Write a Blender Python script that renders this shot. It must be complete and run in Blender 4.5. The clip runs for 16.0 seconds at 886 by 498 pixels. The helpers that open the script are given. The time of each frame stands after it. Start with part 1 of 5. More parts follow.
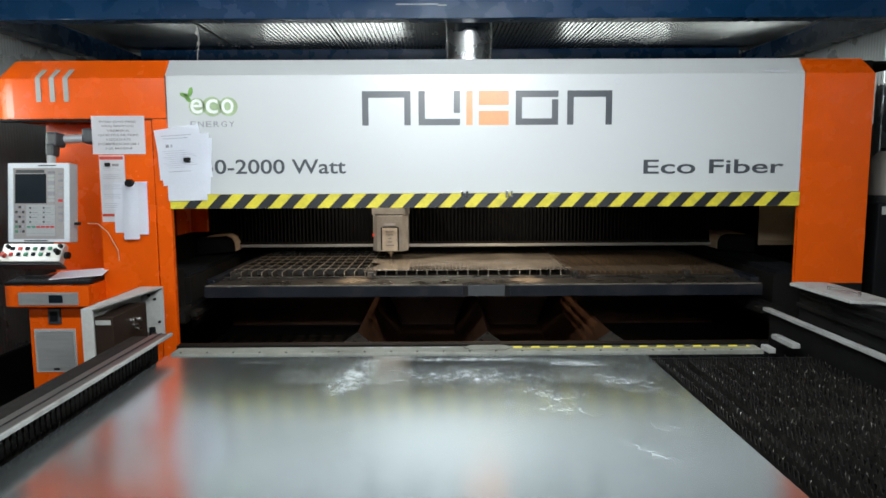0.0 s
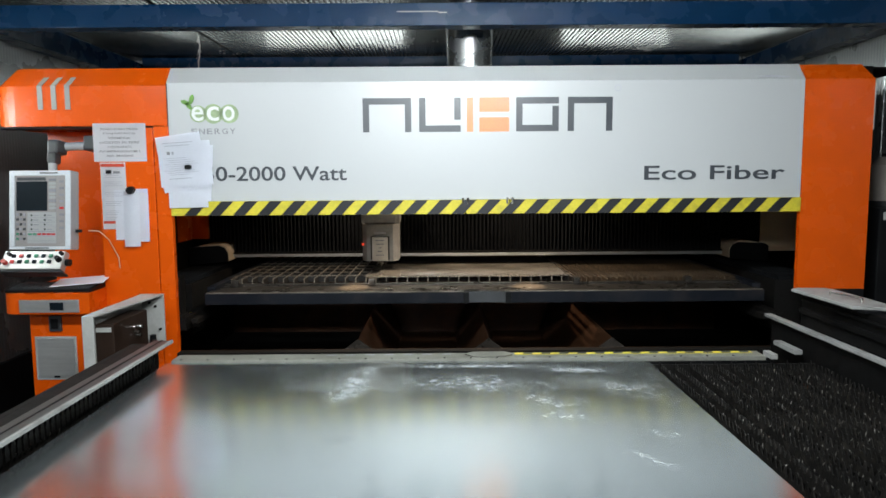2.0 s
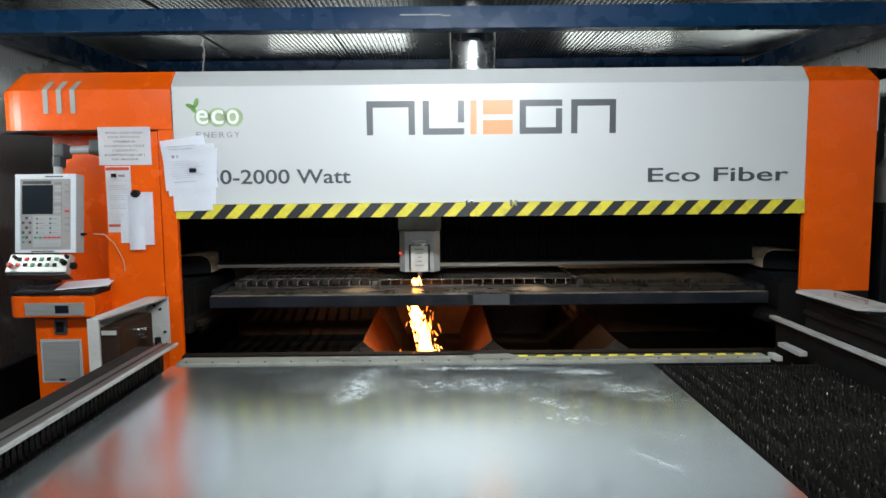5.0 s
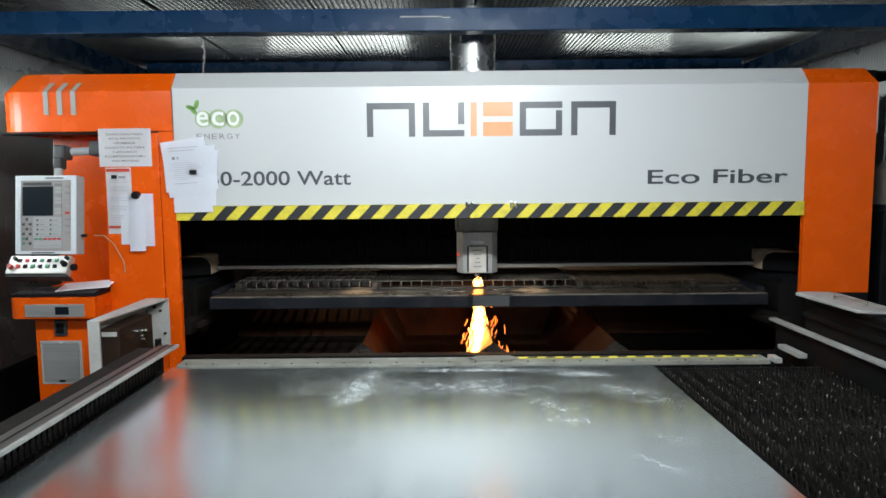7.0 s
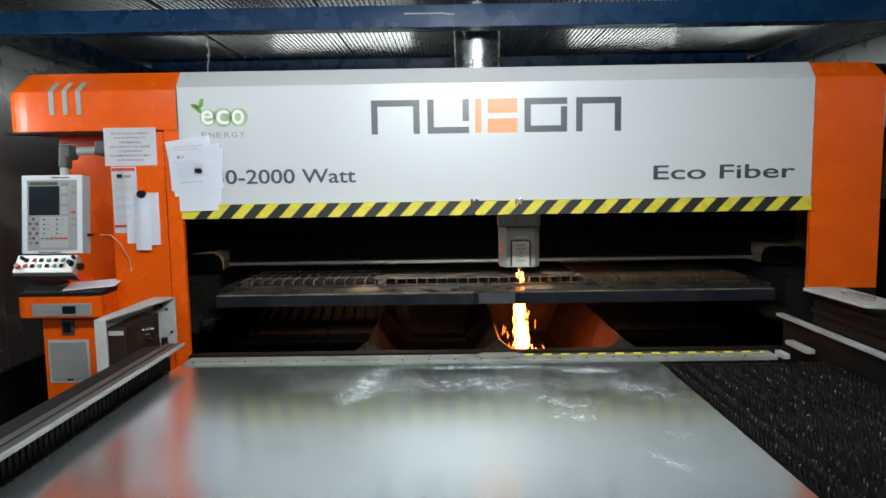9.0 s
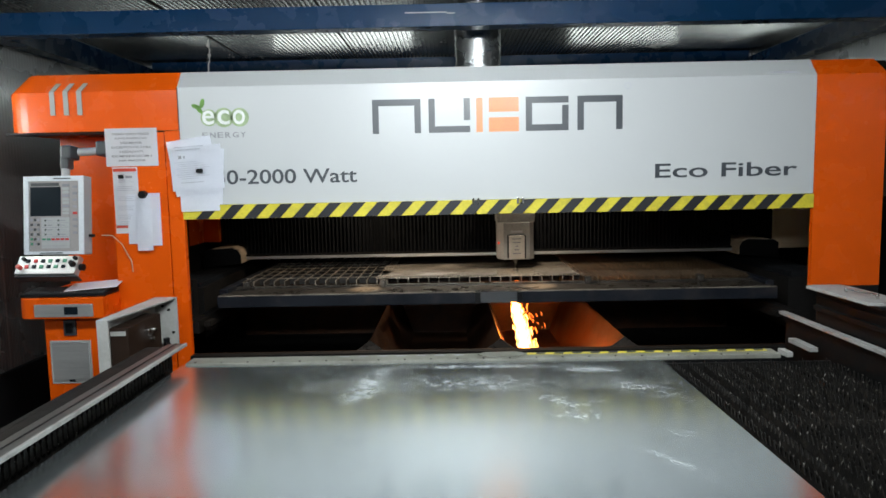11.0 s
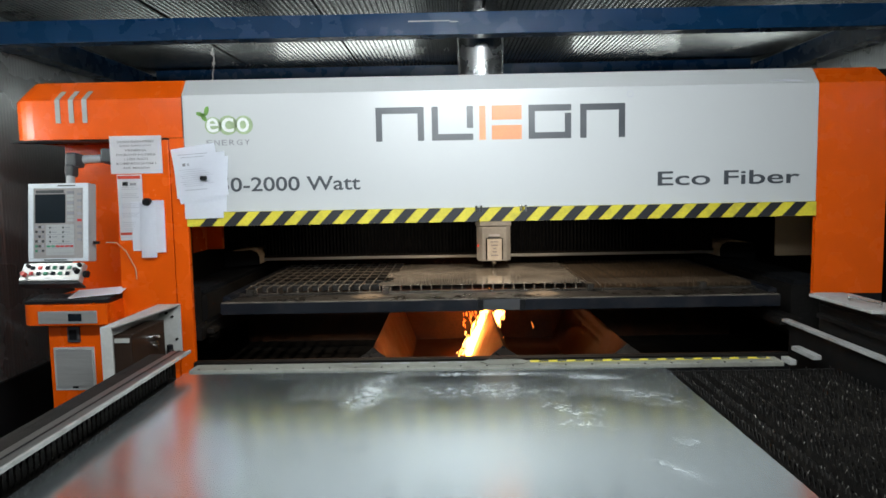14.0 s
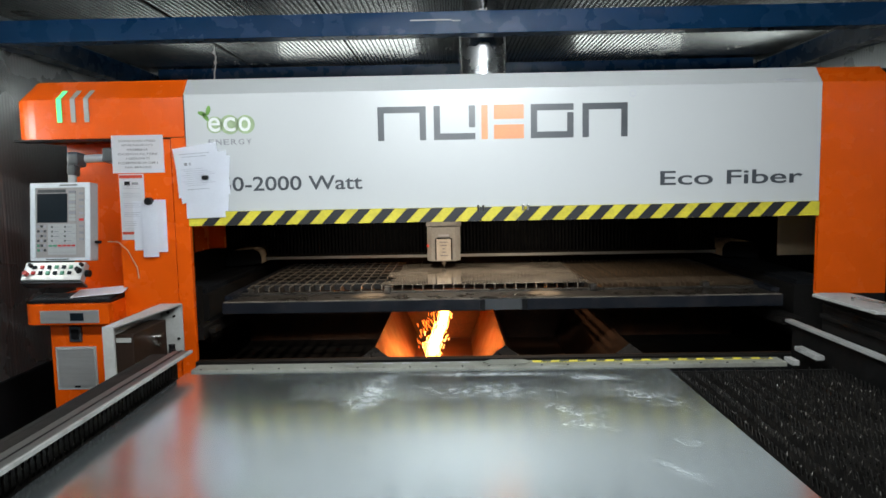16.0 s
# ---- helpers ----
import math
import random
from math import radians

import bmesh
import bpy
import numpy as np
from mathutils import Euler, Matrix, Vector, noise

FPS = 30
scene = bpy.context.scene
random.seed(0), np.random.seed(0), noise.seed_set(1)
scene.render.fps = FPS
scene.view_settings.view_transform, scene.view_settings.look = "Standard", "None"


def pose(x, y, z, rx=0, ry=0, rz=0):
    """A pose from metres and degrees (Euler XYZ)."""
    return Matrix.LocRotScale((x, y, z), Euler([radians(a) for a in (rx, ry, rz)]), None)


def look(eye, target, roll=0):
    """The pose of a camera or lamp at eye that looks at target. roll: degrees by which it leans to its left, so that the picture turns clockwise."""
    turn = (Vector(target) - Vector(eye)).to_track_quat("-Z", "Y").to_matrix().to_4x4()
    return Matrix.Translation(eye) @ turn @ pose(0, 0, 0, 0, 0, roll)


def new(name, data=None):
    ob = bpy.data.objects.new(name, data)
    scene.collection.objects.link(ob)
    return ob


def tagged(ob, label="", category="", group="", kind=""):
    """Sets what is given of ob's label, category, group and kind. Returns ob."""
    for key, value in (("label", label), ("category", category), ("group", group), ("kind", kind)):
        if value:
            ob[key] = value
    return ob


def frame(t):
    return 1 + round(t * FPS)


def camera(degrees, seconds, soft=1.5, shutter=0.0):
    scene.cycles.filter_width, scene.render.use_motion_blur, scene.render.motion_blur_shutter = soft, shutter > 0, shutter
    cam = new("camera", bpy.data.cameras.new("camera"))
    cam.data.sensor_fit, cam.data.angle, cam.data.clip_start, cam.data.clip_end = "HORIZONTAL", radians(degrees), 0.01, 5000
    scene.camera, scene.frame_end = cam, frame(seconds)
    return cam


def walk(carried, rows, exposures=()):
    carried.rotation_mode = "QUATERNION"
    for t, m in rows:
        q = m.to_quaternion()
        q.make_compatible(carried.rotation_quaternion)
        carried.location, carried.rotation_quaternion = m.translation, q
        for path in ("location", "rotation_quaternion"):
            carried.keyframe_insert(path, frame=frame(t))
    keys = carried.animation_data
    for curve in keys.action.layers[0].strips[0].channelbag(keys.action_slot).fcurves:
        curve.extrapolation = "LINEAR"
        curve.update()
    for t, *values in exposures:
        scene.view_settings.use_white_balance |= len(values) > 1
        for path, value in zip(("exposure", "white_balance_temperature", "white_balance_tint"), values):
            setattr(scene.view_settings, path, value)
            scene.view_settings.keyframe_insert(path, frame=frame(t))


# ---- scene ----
PATH = [
    (0, pose(0.0000, -3.6700, 1.8000, 83.550, 0.270, -0.350)),
    (0.5, pose(0.0001, -3.6726, 1.7986, 83.659, 0.296, -0.210)),
    (1, pose(-0.0012, -3.6705, 1.7992, 83.767, 0.194, -0.041)),
    (1.5, pose(-0.0002, -3.6698, 1.7987, 84.361, 0.225, -0.527)),
    (2, pose(0.0019, -3.6674, 1.7984, 84.124, 0.402, -0.258)),
    (2.5, pose(-0.0011, -3.6702, 1.7965, 84.018, 0.449, -0.004)),
    (3, pose(-0.0040, -3.6717, 1.7977, 84.159, 0.265, -0.012)),
    (3.5, pose(-0.0005, -3.6734, 1.7967, 84.350, 0.231, 0.069)),
    (4, pose(-0.0028, -3.6729, 1.7979, 84.336, 0.431, -0.060)),
    (6.5, pose(0.0001, -3.6717, 1.7956, 84.429, 0.606, 0.047)),
    (7, pose(-0.0058, -3.6751, 1.8008, 84.456, 0.492, -0.055)),
    (7.5, pose(-0.0047, -3.6754, 1.7965, 84.713, 0.607, 0.119)),
    (8, pose(-0.0045, -3.6753, 1.7979, 84.667, 0.572, 0.303)),
    (8.5, pose(-0.0058, -3.6725, 1.7966, 84.347, 0.688, 0.278)),
    (9, pose(-0.0058, -3.6707, 1.8003, 84.223, 0.864, 0.361)),
    (11.5, pose(-0.0090, -3.6669, 1.7990, 84.176, 1.161, 0.476)),
    (12, pose(-0.0077, -3.6715, 1.8025, 84.546, 1.128, 0.639)),
    (12.5, pose(-0.0102, -3.6718, 1.7991, 84.569, 0.917, 0.610)),
    (13, pose(-0.0140, -3.6715, 1.7987, 84.362, 0.943, 0.838)),
    (13.5, pose(-0.0136, -3.6727, 1.8021, 84.560, 1.239, 0.591)),
    (14, pose(-0.0142, -3.6740, 1.8029, 84.755, 1.055, 0.602)),
    (14.5, pose(-0.0146, -3.6740, 1.7996, 85.099, 0.957, 0.797)),
    (15, pose(-0.0166, -3.6698, 1.8062, 84.790, 1.016, 0.812)),
    (15.5, pose(-0.0129, -3.6687, 1.8024, 84.810, 1.199, 0.675)),
    (16, pose(-0.0155, -3.6682, 1.8078, 84.638, 1.039, 0.749)),
]
cam = camera(66.5, 16.0, soft=1.6)
walk(cam, PATH, exposures=[(0, -0.02), (4, -0.03), (6.5, 0.0), (7.4, -0.09), (9, -0.15), (16, -0.15)])

# ---- light ----
world = bpy.data.worlds.new("world")
scene.world = world
world.use_nodes = True
world.node_tree.nodes["Background"].inputs[0].default_value = (0.6, 0.7, 0.8, 1)
world.node_tree.nodes["Background"].inputs[1].default_value = 0.03


def tube_light(x, y, z, length, watts, color=(0.90, 0.97, 1.0), turn=0, width=0.16):
    data = bpy.data.lights.new("tube_light", "AREA")
    data.shape, data.size, data.size_y = "RECTANGLE", length, width
    data.energy, data.color = watts, color
    ob = new("tube_light", data)
    ob.matrix_world = pose(x, y, z, turn, 0, 0)
    return ob


tube_light(0.15, -2.3, 2.79, 1.3, 90, turn=50)
tube_light(-1.9, -2.3, 2.79, 1.2, 14, turn=35)
tube_light(-0.2, -5.2, 2.79, 1.5, 46, turn=40)


def work_light(x):
    data = bpy.data.lights.new("work_light", "SPOT")
    data.energy, data.color, data.spot_size, data.spot_blend, data.shadow_soft_size = 74, (1.0, 0.83, 0.64), radians(120), 1.0, 0.02
    ob = new("work_light", data)
    ob.matrix_world = look((x, 0.98, 2.26), (x, 0.86, 1.14))
    beam = bpy.data.lights.new("work_beam", "SPOT")
    beam.energy, beam.color, beam.spot_size, beam.spot_blend, beam.shadow_soft_size = 420, (1.0, 0.74, 0.46), radians(15), 1.0, 0.01
    ob = new("work_beam", beam)
    ob.matrix_world = look((x, 0.13, 2.02), (x, 0.44, 1.14))


work_light(-0.53)
work_light(0.54)

# ---- materials ----


def mat(name, color, rough=0.5, metal=0.0, vary=0.12, scale=6.0, grain=0.05, grain_scale=90.0, bump=0.0,
        stretch=(1, 1, 1), rough_vary=0.1, emit=None, strength=0.0, dirt=None, dirt_amount=0.0, dirt_scale=3.0, pieces=0.0, spec=0.5):
    m = bpy.data.materials.new(name)
    m.use_nodes = True
    nt = m.node_tree
    n, l = nt.nodes, nt.links
    b = n["Principled BSDF"]
    b.inputs["Metallic"].default_value = metal
    b.inputs["Specular IOR Level"].default_value = spec
    if emit:
        b.inputs["Base Color"].default_value = (*color, 1)
        b.inputs["Emission Color"].default_value = (*emit, 1)
        b.inputs["Emission Strength"].default_value = strength
        b.inputs["Roughness"].default_value = rough
        return m
    tc = n.new("ShaderNodeTexCoord")
    mp = n.new("ShaderNodeMapping")
    mp.inputs["Scale"].default_value = stretch
    l.new(tc.outputs["Object"], mp.inputs[0])

    def tex(s, d=4):
        t = n.new("ShaderNodeTexNoise")
        t.inputs["Scale"].default_value, t.inputs["Detail"].default_value = s, d
        l.new(mp.outputs[0], t.inputs["Vector"])
        return t.outputs["Fac"]

    big, small = tex(scale), tex(grain_scale, 2)

    def fit(src, lo, hi):
        r = n.new("ShaderNodeMapRange")
        r.inputs[1].default_value, r.inputs[2].default_value = 0.3, 0.7
        r.inputs[3].default_value, r.inputs[4].default_value = lo, hi
        l.new(src, r.inputs[0])
        return r.outputs[0]

    def mul(a, c):
        k = n.new("ShaderNodeMath")
        k.operation = "MULTIPLY"
        l.new(a, k.inputs[0]), l.new(c, k.inputs[1])
        return k.outputs[0]

    value = mul(fit(big, 1 - vary, 1 + vary), fit(small, 1 - grain, 1 + grain))
    if pieces:
        oi = n.new("ShaderNodeObjectInfo")
        r = n.new("ShaderNodeMapRange")
        r.inputs[3].default_value, r.inputs[4].default_value = 1 - pieces, 1 + pieces
        l.new(oi.outputs["Random"], r.inputs[0])
        value = mul(value, r.outputs[0])
    hue = n.new("ShaderNodeHueSaturation")
    hue.inputs["Color"].default_value = (*color, 1)
    l.new(value, hue.inputs["Value"])
    out = hue.outputs[0]
    if dirt:
        mix = n.new("ShaderNodeMix")
        mix.data_type = "RGBA"
        d = tex(dirt_scale, 8)
        r = n.new("ShaderNodeMapRange")
        r.inputs[1].default_value, r.inputs[2].default_value = 0.5, 0.75
        r.inputs[4].default_value = dirt_amount
        l.new(d, r.inputs[0])
        l.new(r.outputs[0], mix.inputs[0])
        l.new(out, mix.inputs[6])
        mix.inputs[7].default_value = (*dirt, 1)
        out = mix.outputs[2]
    l.new(out, b.inputs["Base Color"])
    l.new(fit(big, max(0.02, rough - rough_vary), min(1, rough + rough_vary)), b.inputs["Roughness"])
    if bump:
        bp = n.new("ShaderNodeBump")
        bp.inputs["Strength"].default_value, bp.inputs["Distance"].default_value = bump, 0.004
        l.new(small, bp.inputs["Height"])
        l.new(bp.outputs[0], b.inputs["Normal"])
    return m


ORANGE = mat("orange_paint", (0.76, 0.096, 0.002), 0.27, spec=0.36, vary=0.04, grain=0.03, bump=0.03, grain_scale=160, rough_vary=0.02)
COVER = mat("grey_white_paint", (0.53, 0.545, 0.552), 0.33, vary=0.012, scale=1.5, grain=0.02, bump=0.03, grain_scale=220, rough_vary=0.015)
WHITE = mat("white_paint", (0.44, 0.44, 0.42), 0.5, vary=0.07, grain=0.05, dirt=(0.2, 0.18, 0.15), dirt_amount=0.5, dirt_scale=7)
BLACK = mat("black_paint", (0.006, 0.0062, 0.007), 0.5, spec=0.2, vary=0.25, grain=0.1, bump=0.1)
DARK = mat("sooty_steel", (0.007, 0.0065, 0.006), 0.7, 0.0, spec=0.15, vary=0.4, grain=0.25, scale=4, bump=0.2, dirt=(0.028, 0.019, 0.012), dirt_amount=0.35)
INNER_BLACK = mat("near_black_wall", (0.005, 0.005, 0.005), 0.9, spec=0.1, vary=0.3, grain=0.2)
BELLOWS = mat("black_bellows_fabric", (0.0052, 0.006, 0.0075), 0.75, spec=0.2, vary=0.2, grain=0.1)
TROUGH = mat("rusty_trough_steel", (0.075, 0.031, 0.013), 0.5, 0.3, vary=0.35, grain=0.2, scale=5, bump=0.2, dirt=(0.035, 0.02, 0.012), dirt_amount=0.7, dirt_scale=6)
BEAM_BLUE = mat("blue_gloss_paint", (0.003, 0.030, 0.085), 0.28, spec=0.28, vary=0.10, grain=0.06, bump=0.04)
NAVY = mat("navy_steel_paint", (0.007, 0.009, 0.014), 0.5, 0.0, spec=0.25, vary=0.2, grain=0.12, bump=0.08, dirt=(0.06, 0.05, 0.045), dirt_amount=0.4, dirt_scale=8)
SCALE_STEEL = mat("oily_dark_steel", (0.22, 0.19, 0.155), 0.36, 0.35, vary=0.35, grain=0.2, scale=7, bump=0.15, dirt=(0.03, 0.025, 0.02), dirt_amount=0.8)
INNER_SLAT = mat("lit_scorched_brown_slat", (0.24, 0.20, 0.155), 0.45, 0.4, vary=0.35, grain=0.3, scale=12, bump=0.25, pieces=0.2, dirt=(0.05, 0.04, 0.03), dirt_amount=0.6, dirt_scale=16)
SLAT = mat("burnt_slat_steel", (0.010, 0.009, 0.008), 0.55, 0.45, vary=0.5, grain=0.4, scale=14, grain_scale=120, bump=0.3, pieces=0.25, dirt=(0.09, 0.075, 0.06), dirt_amount=0.4, dirt_scale=30)
GALV = mat("dull_zinc_sheet", (0.58, 0.63, 0.645), 0.185, 0.95, vary=0.07, grain=0.05, scale=2.0, grain_scale=40, stretch=(1, 0.5, 1), rough_vary=0.03)
DUCT = mat("galvanised_duct", (0.42, 0.43, 0.43), 0.24, 0.95, vary=0.1, grain=0.06, scale=5, rough_vary=0.08)
CEILING = mat("grey_ribbed_ceiling_metal", (0.19, 0.20, 0.197), 0.25, 0.82, vary=0.05, grain=0.06, scale=2.2, rough_vary=0.03, dirt=(0.40, 0.40, 0.39), dirt_amount=0.15, dirt_scale=9)
BITS = mat("pale_edge_and_slag", (0.32, 0.30, 0.27), 0.4, 0.5, vary=0.5, scale=30)
PANELLING = mat("grey_sandwich_panel", (0.25, 0.262, 0.262), 0.3, 0.6, vary=0.08, grain=0.06, scale=2.2, rough_vary=0.08, dirt=(0.14, 0.14, 0.13), dirt_amount=0.4, dirt_scale=3)
FLOOR = mat("stained_concrete", (0.085, 0.085, 0.088), 0.6, vary=0.3, grain=0.15, scale=2, bump=0.2, dirt=(0.02, 0.02, 0.02), dirt_amount=0.7)
PAPER = mat("white_paper", (0.88, 0.90, 0.96), 0.8, vary=0.02, grain=0.015)
PAPER_WORN = mat("faded_notice_paper", (0.80, 0.81, 0.84), 0.7, vary=0.04, grain=0.02)
INK = mat("grey_ink", (0.30, 0.30, 0.32), 0.8, vary=0.2, grain=0.2)
FAINT = mat("faint_ink", (0.52, 0.53, 0.58), 0.8, vary=0.2)
RED_INK = mat("red_print", (0.55, 0.06, 0.03), 0.7)
LETTER = mat("charcoal_lettering", (0.055, 0.062, 0.072), 0.4, vary=0.08)
LETTER_O = mat("orange_lettering", (0.78, 0.29, 0.12), 0.4, vary=0.05)
LEAF = mat("green_print", (0.16, 0.34, 0.07), 0.45, vary=0.25, scale=20)
PALE_GREEN = mat("pale_green_print", (0.34, 0.44, 0.25), 0.45, vary=0.2, scale=20)
BRIGHT = mat("white_print", (0.80, 0.82, 0.80), 0.45, vary=0.03)
YELLOW = mat("hazard_yellow", (0.66, 0.56, 0.04), 0.5, vary=0.1, grain=0.08, dirt=(0.2, 0.16, 0.05), dirt_amount=0.4, dirt_scale=18)
HAZ_BLACK = mat("hazard_black", (0.014, 0.015, 0.017), 0.5, vary=0.2)
HEAD_GREY = mat("head_grey_casting", (0.36, 0.36, 0.35), 0.45, vary=0.1, grain=0.08, bump=0.06, dirt=(0.12, 0.11, 0.1), dirt_amount=0.4, dirt_scale=12)
HEAD_PLATE = mat("cream_label_plate", (0.66, 0.62, 0.56), 0.5, vary=0.08, dirt=(0.3, 0.26, 0.2), dirt_amount=0.4, dirt_scale=14)
CHROME = mat("bright_metal", (0.62, 0.60, 0.57), 0.2, 1.0, vary=0.08)
BEIGE = mat("dusty_beige_cover", (0.55, 0.42, 0.29), 0.75, vary=0.2, grain=0.12, bump=0.15, dirt=(0.05, 0.04, 0.03), dirt_amount=0.5, dirt_scale=8)
GREY_PLASTIC = mat("dark_grey_plastic", (0.045, 0.048, 0.052), 0.5, vary=0.1, grain=0.05)
LIGHT_PLASTIC = mat("light_grey_plastic", (0.36, 0.37, 0.375), 0.5, vary=0.05, grain=0.03)
SCREEN = mat("dark_screen", (0.006, 0.011, 0.016), 0.55, spec=0.12, vary=0.2)
RIM = mat("pale_blue_grey_rim", (0.60, 0.64, 0.68), 0.45, vary=0.04)
KEYPANEL = mat("pale_overlay_panel", (0.30, 0.28, 0.275), 0.5, vary=0.04)
KEY_GREY = mat("grey_key", (0.25, 0.25, 0.28), 0.5, vary=0.1, pieces=0.3)
KEY_RED = mat("red_key", (0.5, 0.03, 0.03), 0.5)
KEY_GREEN = mat("green_key", (0.05, 0.22, 0.13), 0.5)
METAL_PLATE = mat("brushed_metal_plate", (0.50, 0.50, 0.49), 0.38, 0.6, vary=0.08, grain=0.08, stretch=(1, 1, 20))
BROWN_BOX = mat("brown_black_enamel", (0.028, 0.016, 0.011), 0.45, spec=0.3, vary=0.2)
DUST = mat("grey_cobweb", (0.35, 0.35, 0.34), 0.9, vary=0.2)
LENS_OFF = mat("grey_lamp_lens", (0.34, 0.35, 0.34), 0.35, vary=0.05)
GREEN_GLOW = mat("green_lamp_glow", (0.05, 0.6, 0.2), 0.4, emit=(0.10, 1.0, 0.28), strength=1.5)
RED_GLOW = mat("red_lamp_glow", (0.6, 0.05, 0.03), 0.4, emit=(1.0, 0.08, 0.03), strength=0.6)
RED_DULL = mat("red_lamp_lens", (0.45, 0.04, 0.03), 0.35)
SPARK_HOT = mat("white_hot_spark", (1, 0.6, 0.2), 0.5, emit=(1.0, 0.33, 0.068), strength=22)
SPARK_ORANGE = mat("orange_spark", (1, 0.4, 0.1), 0.5, emit=(1.0, 0.22, 0.03), strength=2.6)
CREAM = mat("cream_sheet_cover", (0.88, 0.68, 0.44), 0.6, vary=0.05)
RAIL_TOP = mat("worn_rail_steel", (0.06, 0.058, 0.055), 0.42, 0.4, vary=0.3, grain=0.15, scale=7, stretch=(1, 0.15, 1), bump=0.08, dirt=(0.02, 0.018, 0.015), dirt_amount=0.7)
RAIL_EDGE = mat("scuffed_rail_paint", (0.27, 0.27, 0.26), 0.5, vary=0.12, grain=0.08, dirt=(0.08, 0.07, 0.06), dirt_amount=0.7, dirt_scale=9)
TOOTH = mat("burnt_brown_teeth", (0.085, 0.058, 0.034), 0.55, 0.3, vary=0.5, grain=0.5, scale=16, bump=0.3, pieces=0.3, dirt=(0.012, 0.010, 0.008), dirt_amount=0.8, dirt_scale=18)
LIP = mat("oily_lip_steel", (0.06, 0.053, 0.046), 0.3, 0.5, vary=0.3, grain=0.2, scale=7, bump=0.12, dirt=(0.02, 0.018, 0.015), dirt_amount=0.8)
GUARD_BLACK = mat("matt_black_guard", (0.0035, 0.0034, 0.0034), 0.6, spec=0.12, vary=0.4, grain=0.2, scale=5, bump=0.1, dirt=(0.012, 0.009, 0.007), dirt_amount=0.5)
# scorched slat with the shade between the bars put into its colour
SLAT_SHADED = mat("shaded_scorched_slat", (0.020, 0.016, 0.013), 0.6, 0.2, vary=0.4, grain=0.3, scale=12, bump=0.25, pieces=0.25)
SIDE_GLOW = mat("lit_side_diffuser", (0.8, 0.8, 0.8), 0.5, emit=(0.93, 1.0, 0.97), strength=24)
SILL = mat("scuffed_cream_paint", (0.175, 0.175, 0.15), 0.55, vary=0.15, grain=0.1, scale=5, dirt=(0.08, 0.075, 0.06), dirt_amount=0.7, dirt_scale=9)
DIFFUSER = mat("lit_diffuser", (0.8, 0.8, 0.8), 0.5, emit=(0.93, 1.0, 0.97), strength=5.5)
TUBE = mat("lit_fluorescent_tube", (0.9, 0.9, 0.9), 0.4, emit=(0.93, 1.0, 0.97), strength=9)
YELLOW_GREEN = mat("yellow_green_plastic", (0.20, 0.22, 0.03), 0.5, vary=0.2)
FILTER_GREY = mat("grey_brown_enamel", (0.15, 0.13, 0.115), 0.4, vary=0.12)


# chalky patches on the loading sheet: centre x, y, turn in degrees, half length, half width, strength
CHALK = [
    (1.04, 1.55, 81, 0.46, 0.14, 1.0),
    (1.63, 1.83, -2, 0.78, 0.07, 0.95),
    (1.55, 1.55, 4, 0.75, 0.30, 0.75),
    (1.31, 0.95, 41, 0.20, 0.025, 0.6),
    (2.14, 1.75, -3, 0.24, 0.09, 1.0),
    (2.31, 1.42, -47, 0.36, 0.2, 0.75),
    (2.16, 0.67, -54, 0.27, 0.06, 0.6),
    (1.06, 0.85, 18, 0.14, 0.08, 0.6),
    (0.57, 1.81, 5, 0.22, 0.05, 0.6),
    (1.93, 1.25, -75, 0.42, 0.26, 0.7),
    (2.28, 0.88, -47, 0.14, 0.08, 0.55),
    (1.10, 0.63, 62, 0.24, 0.15, 0.45),
]


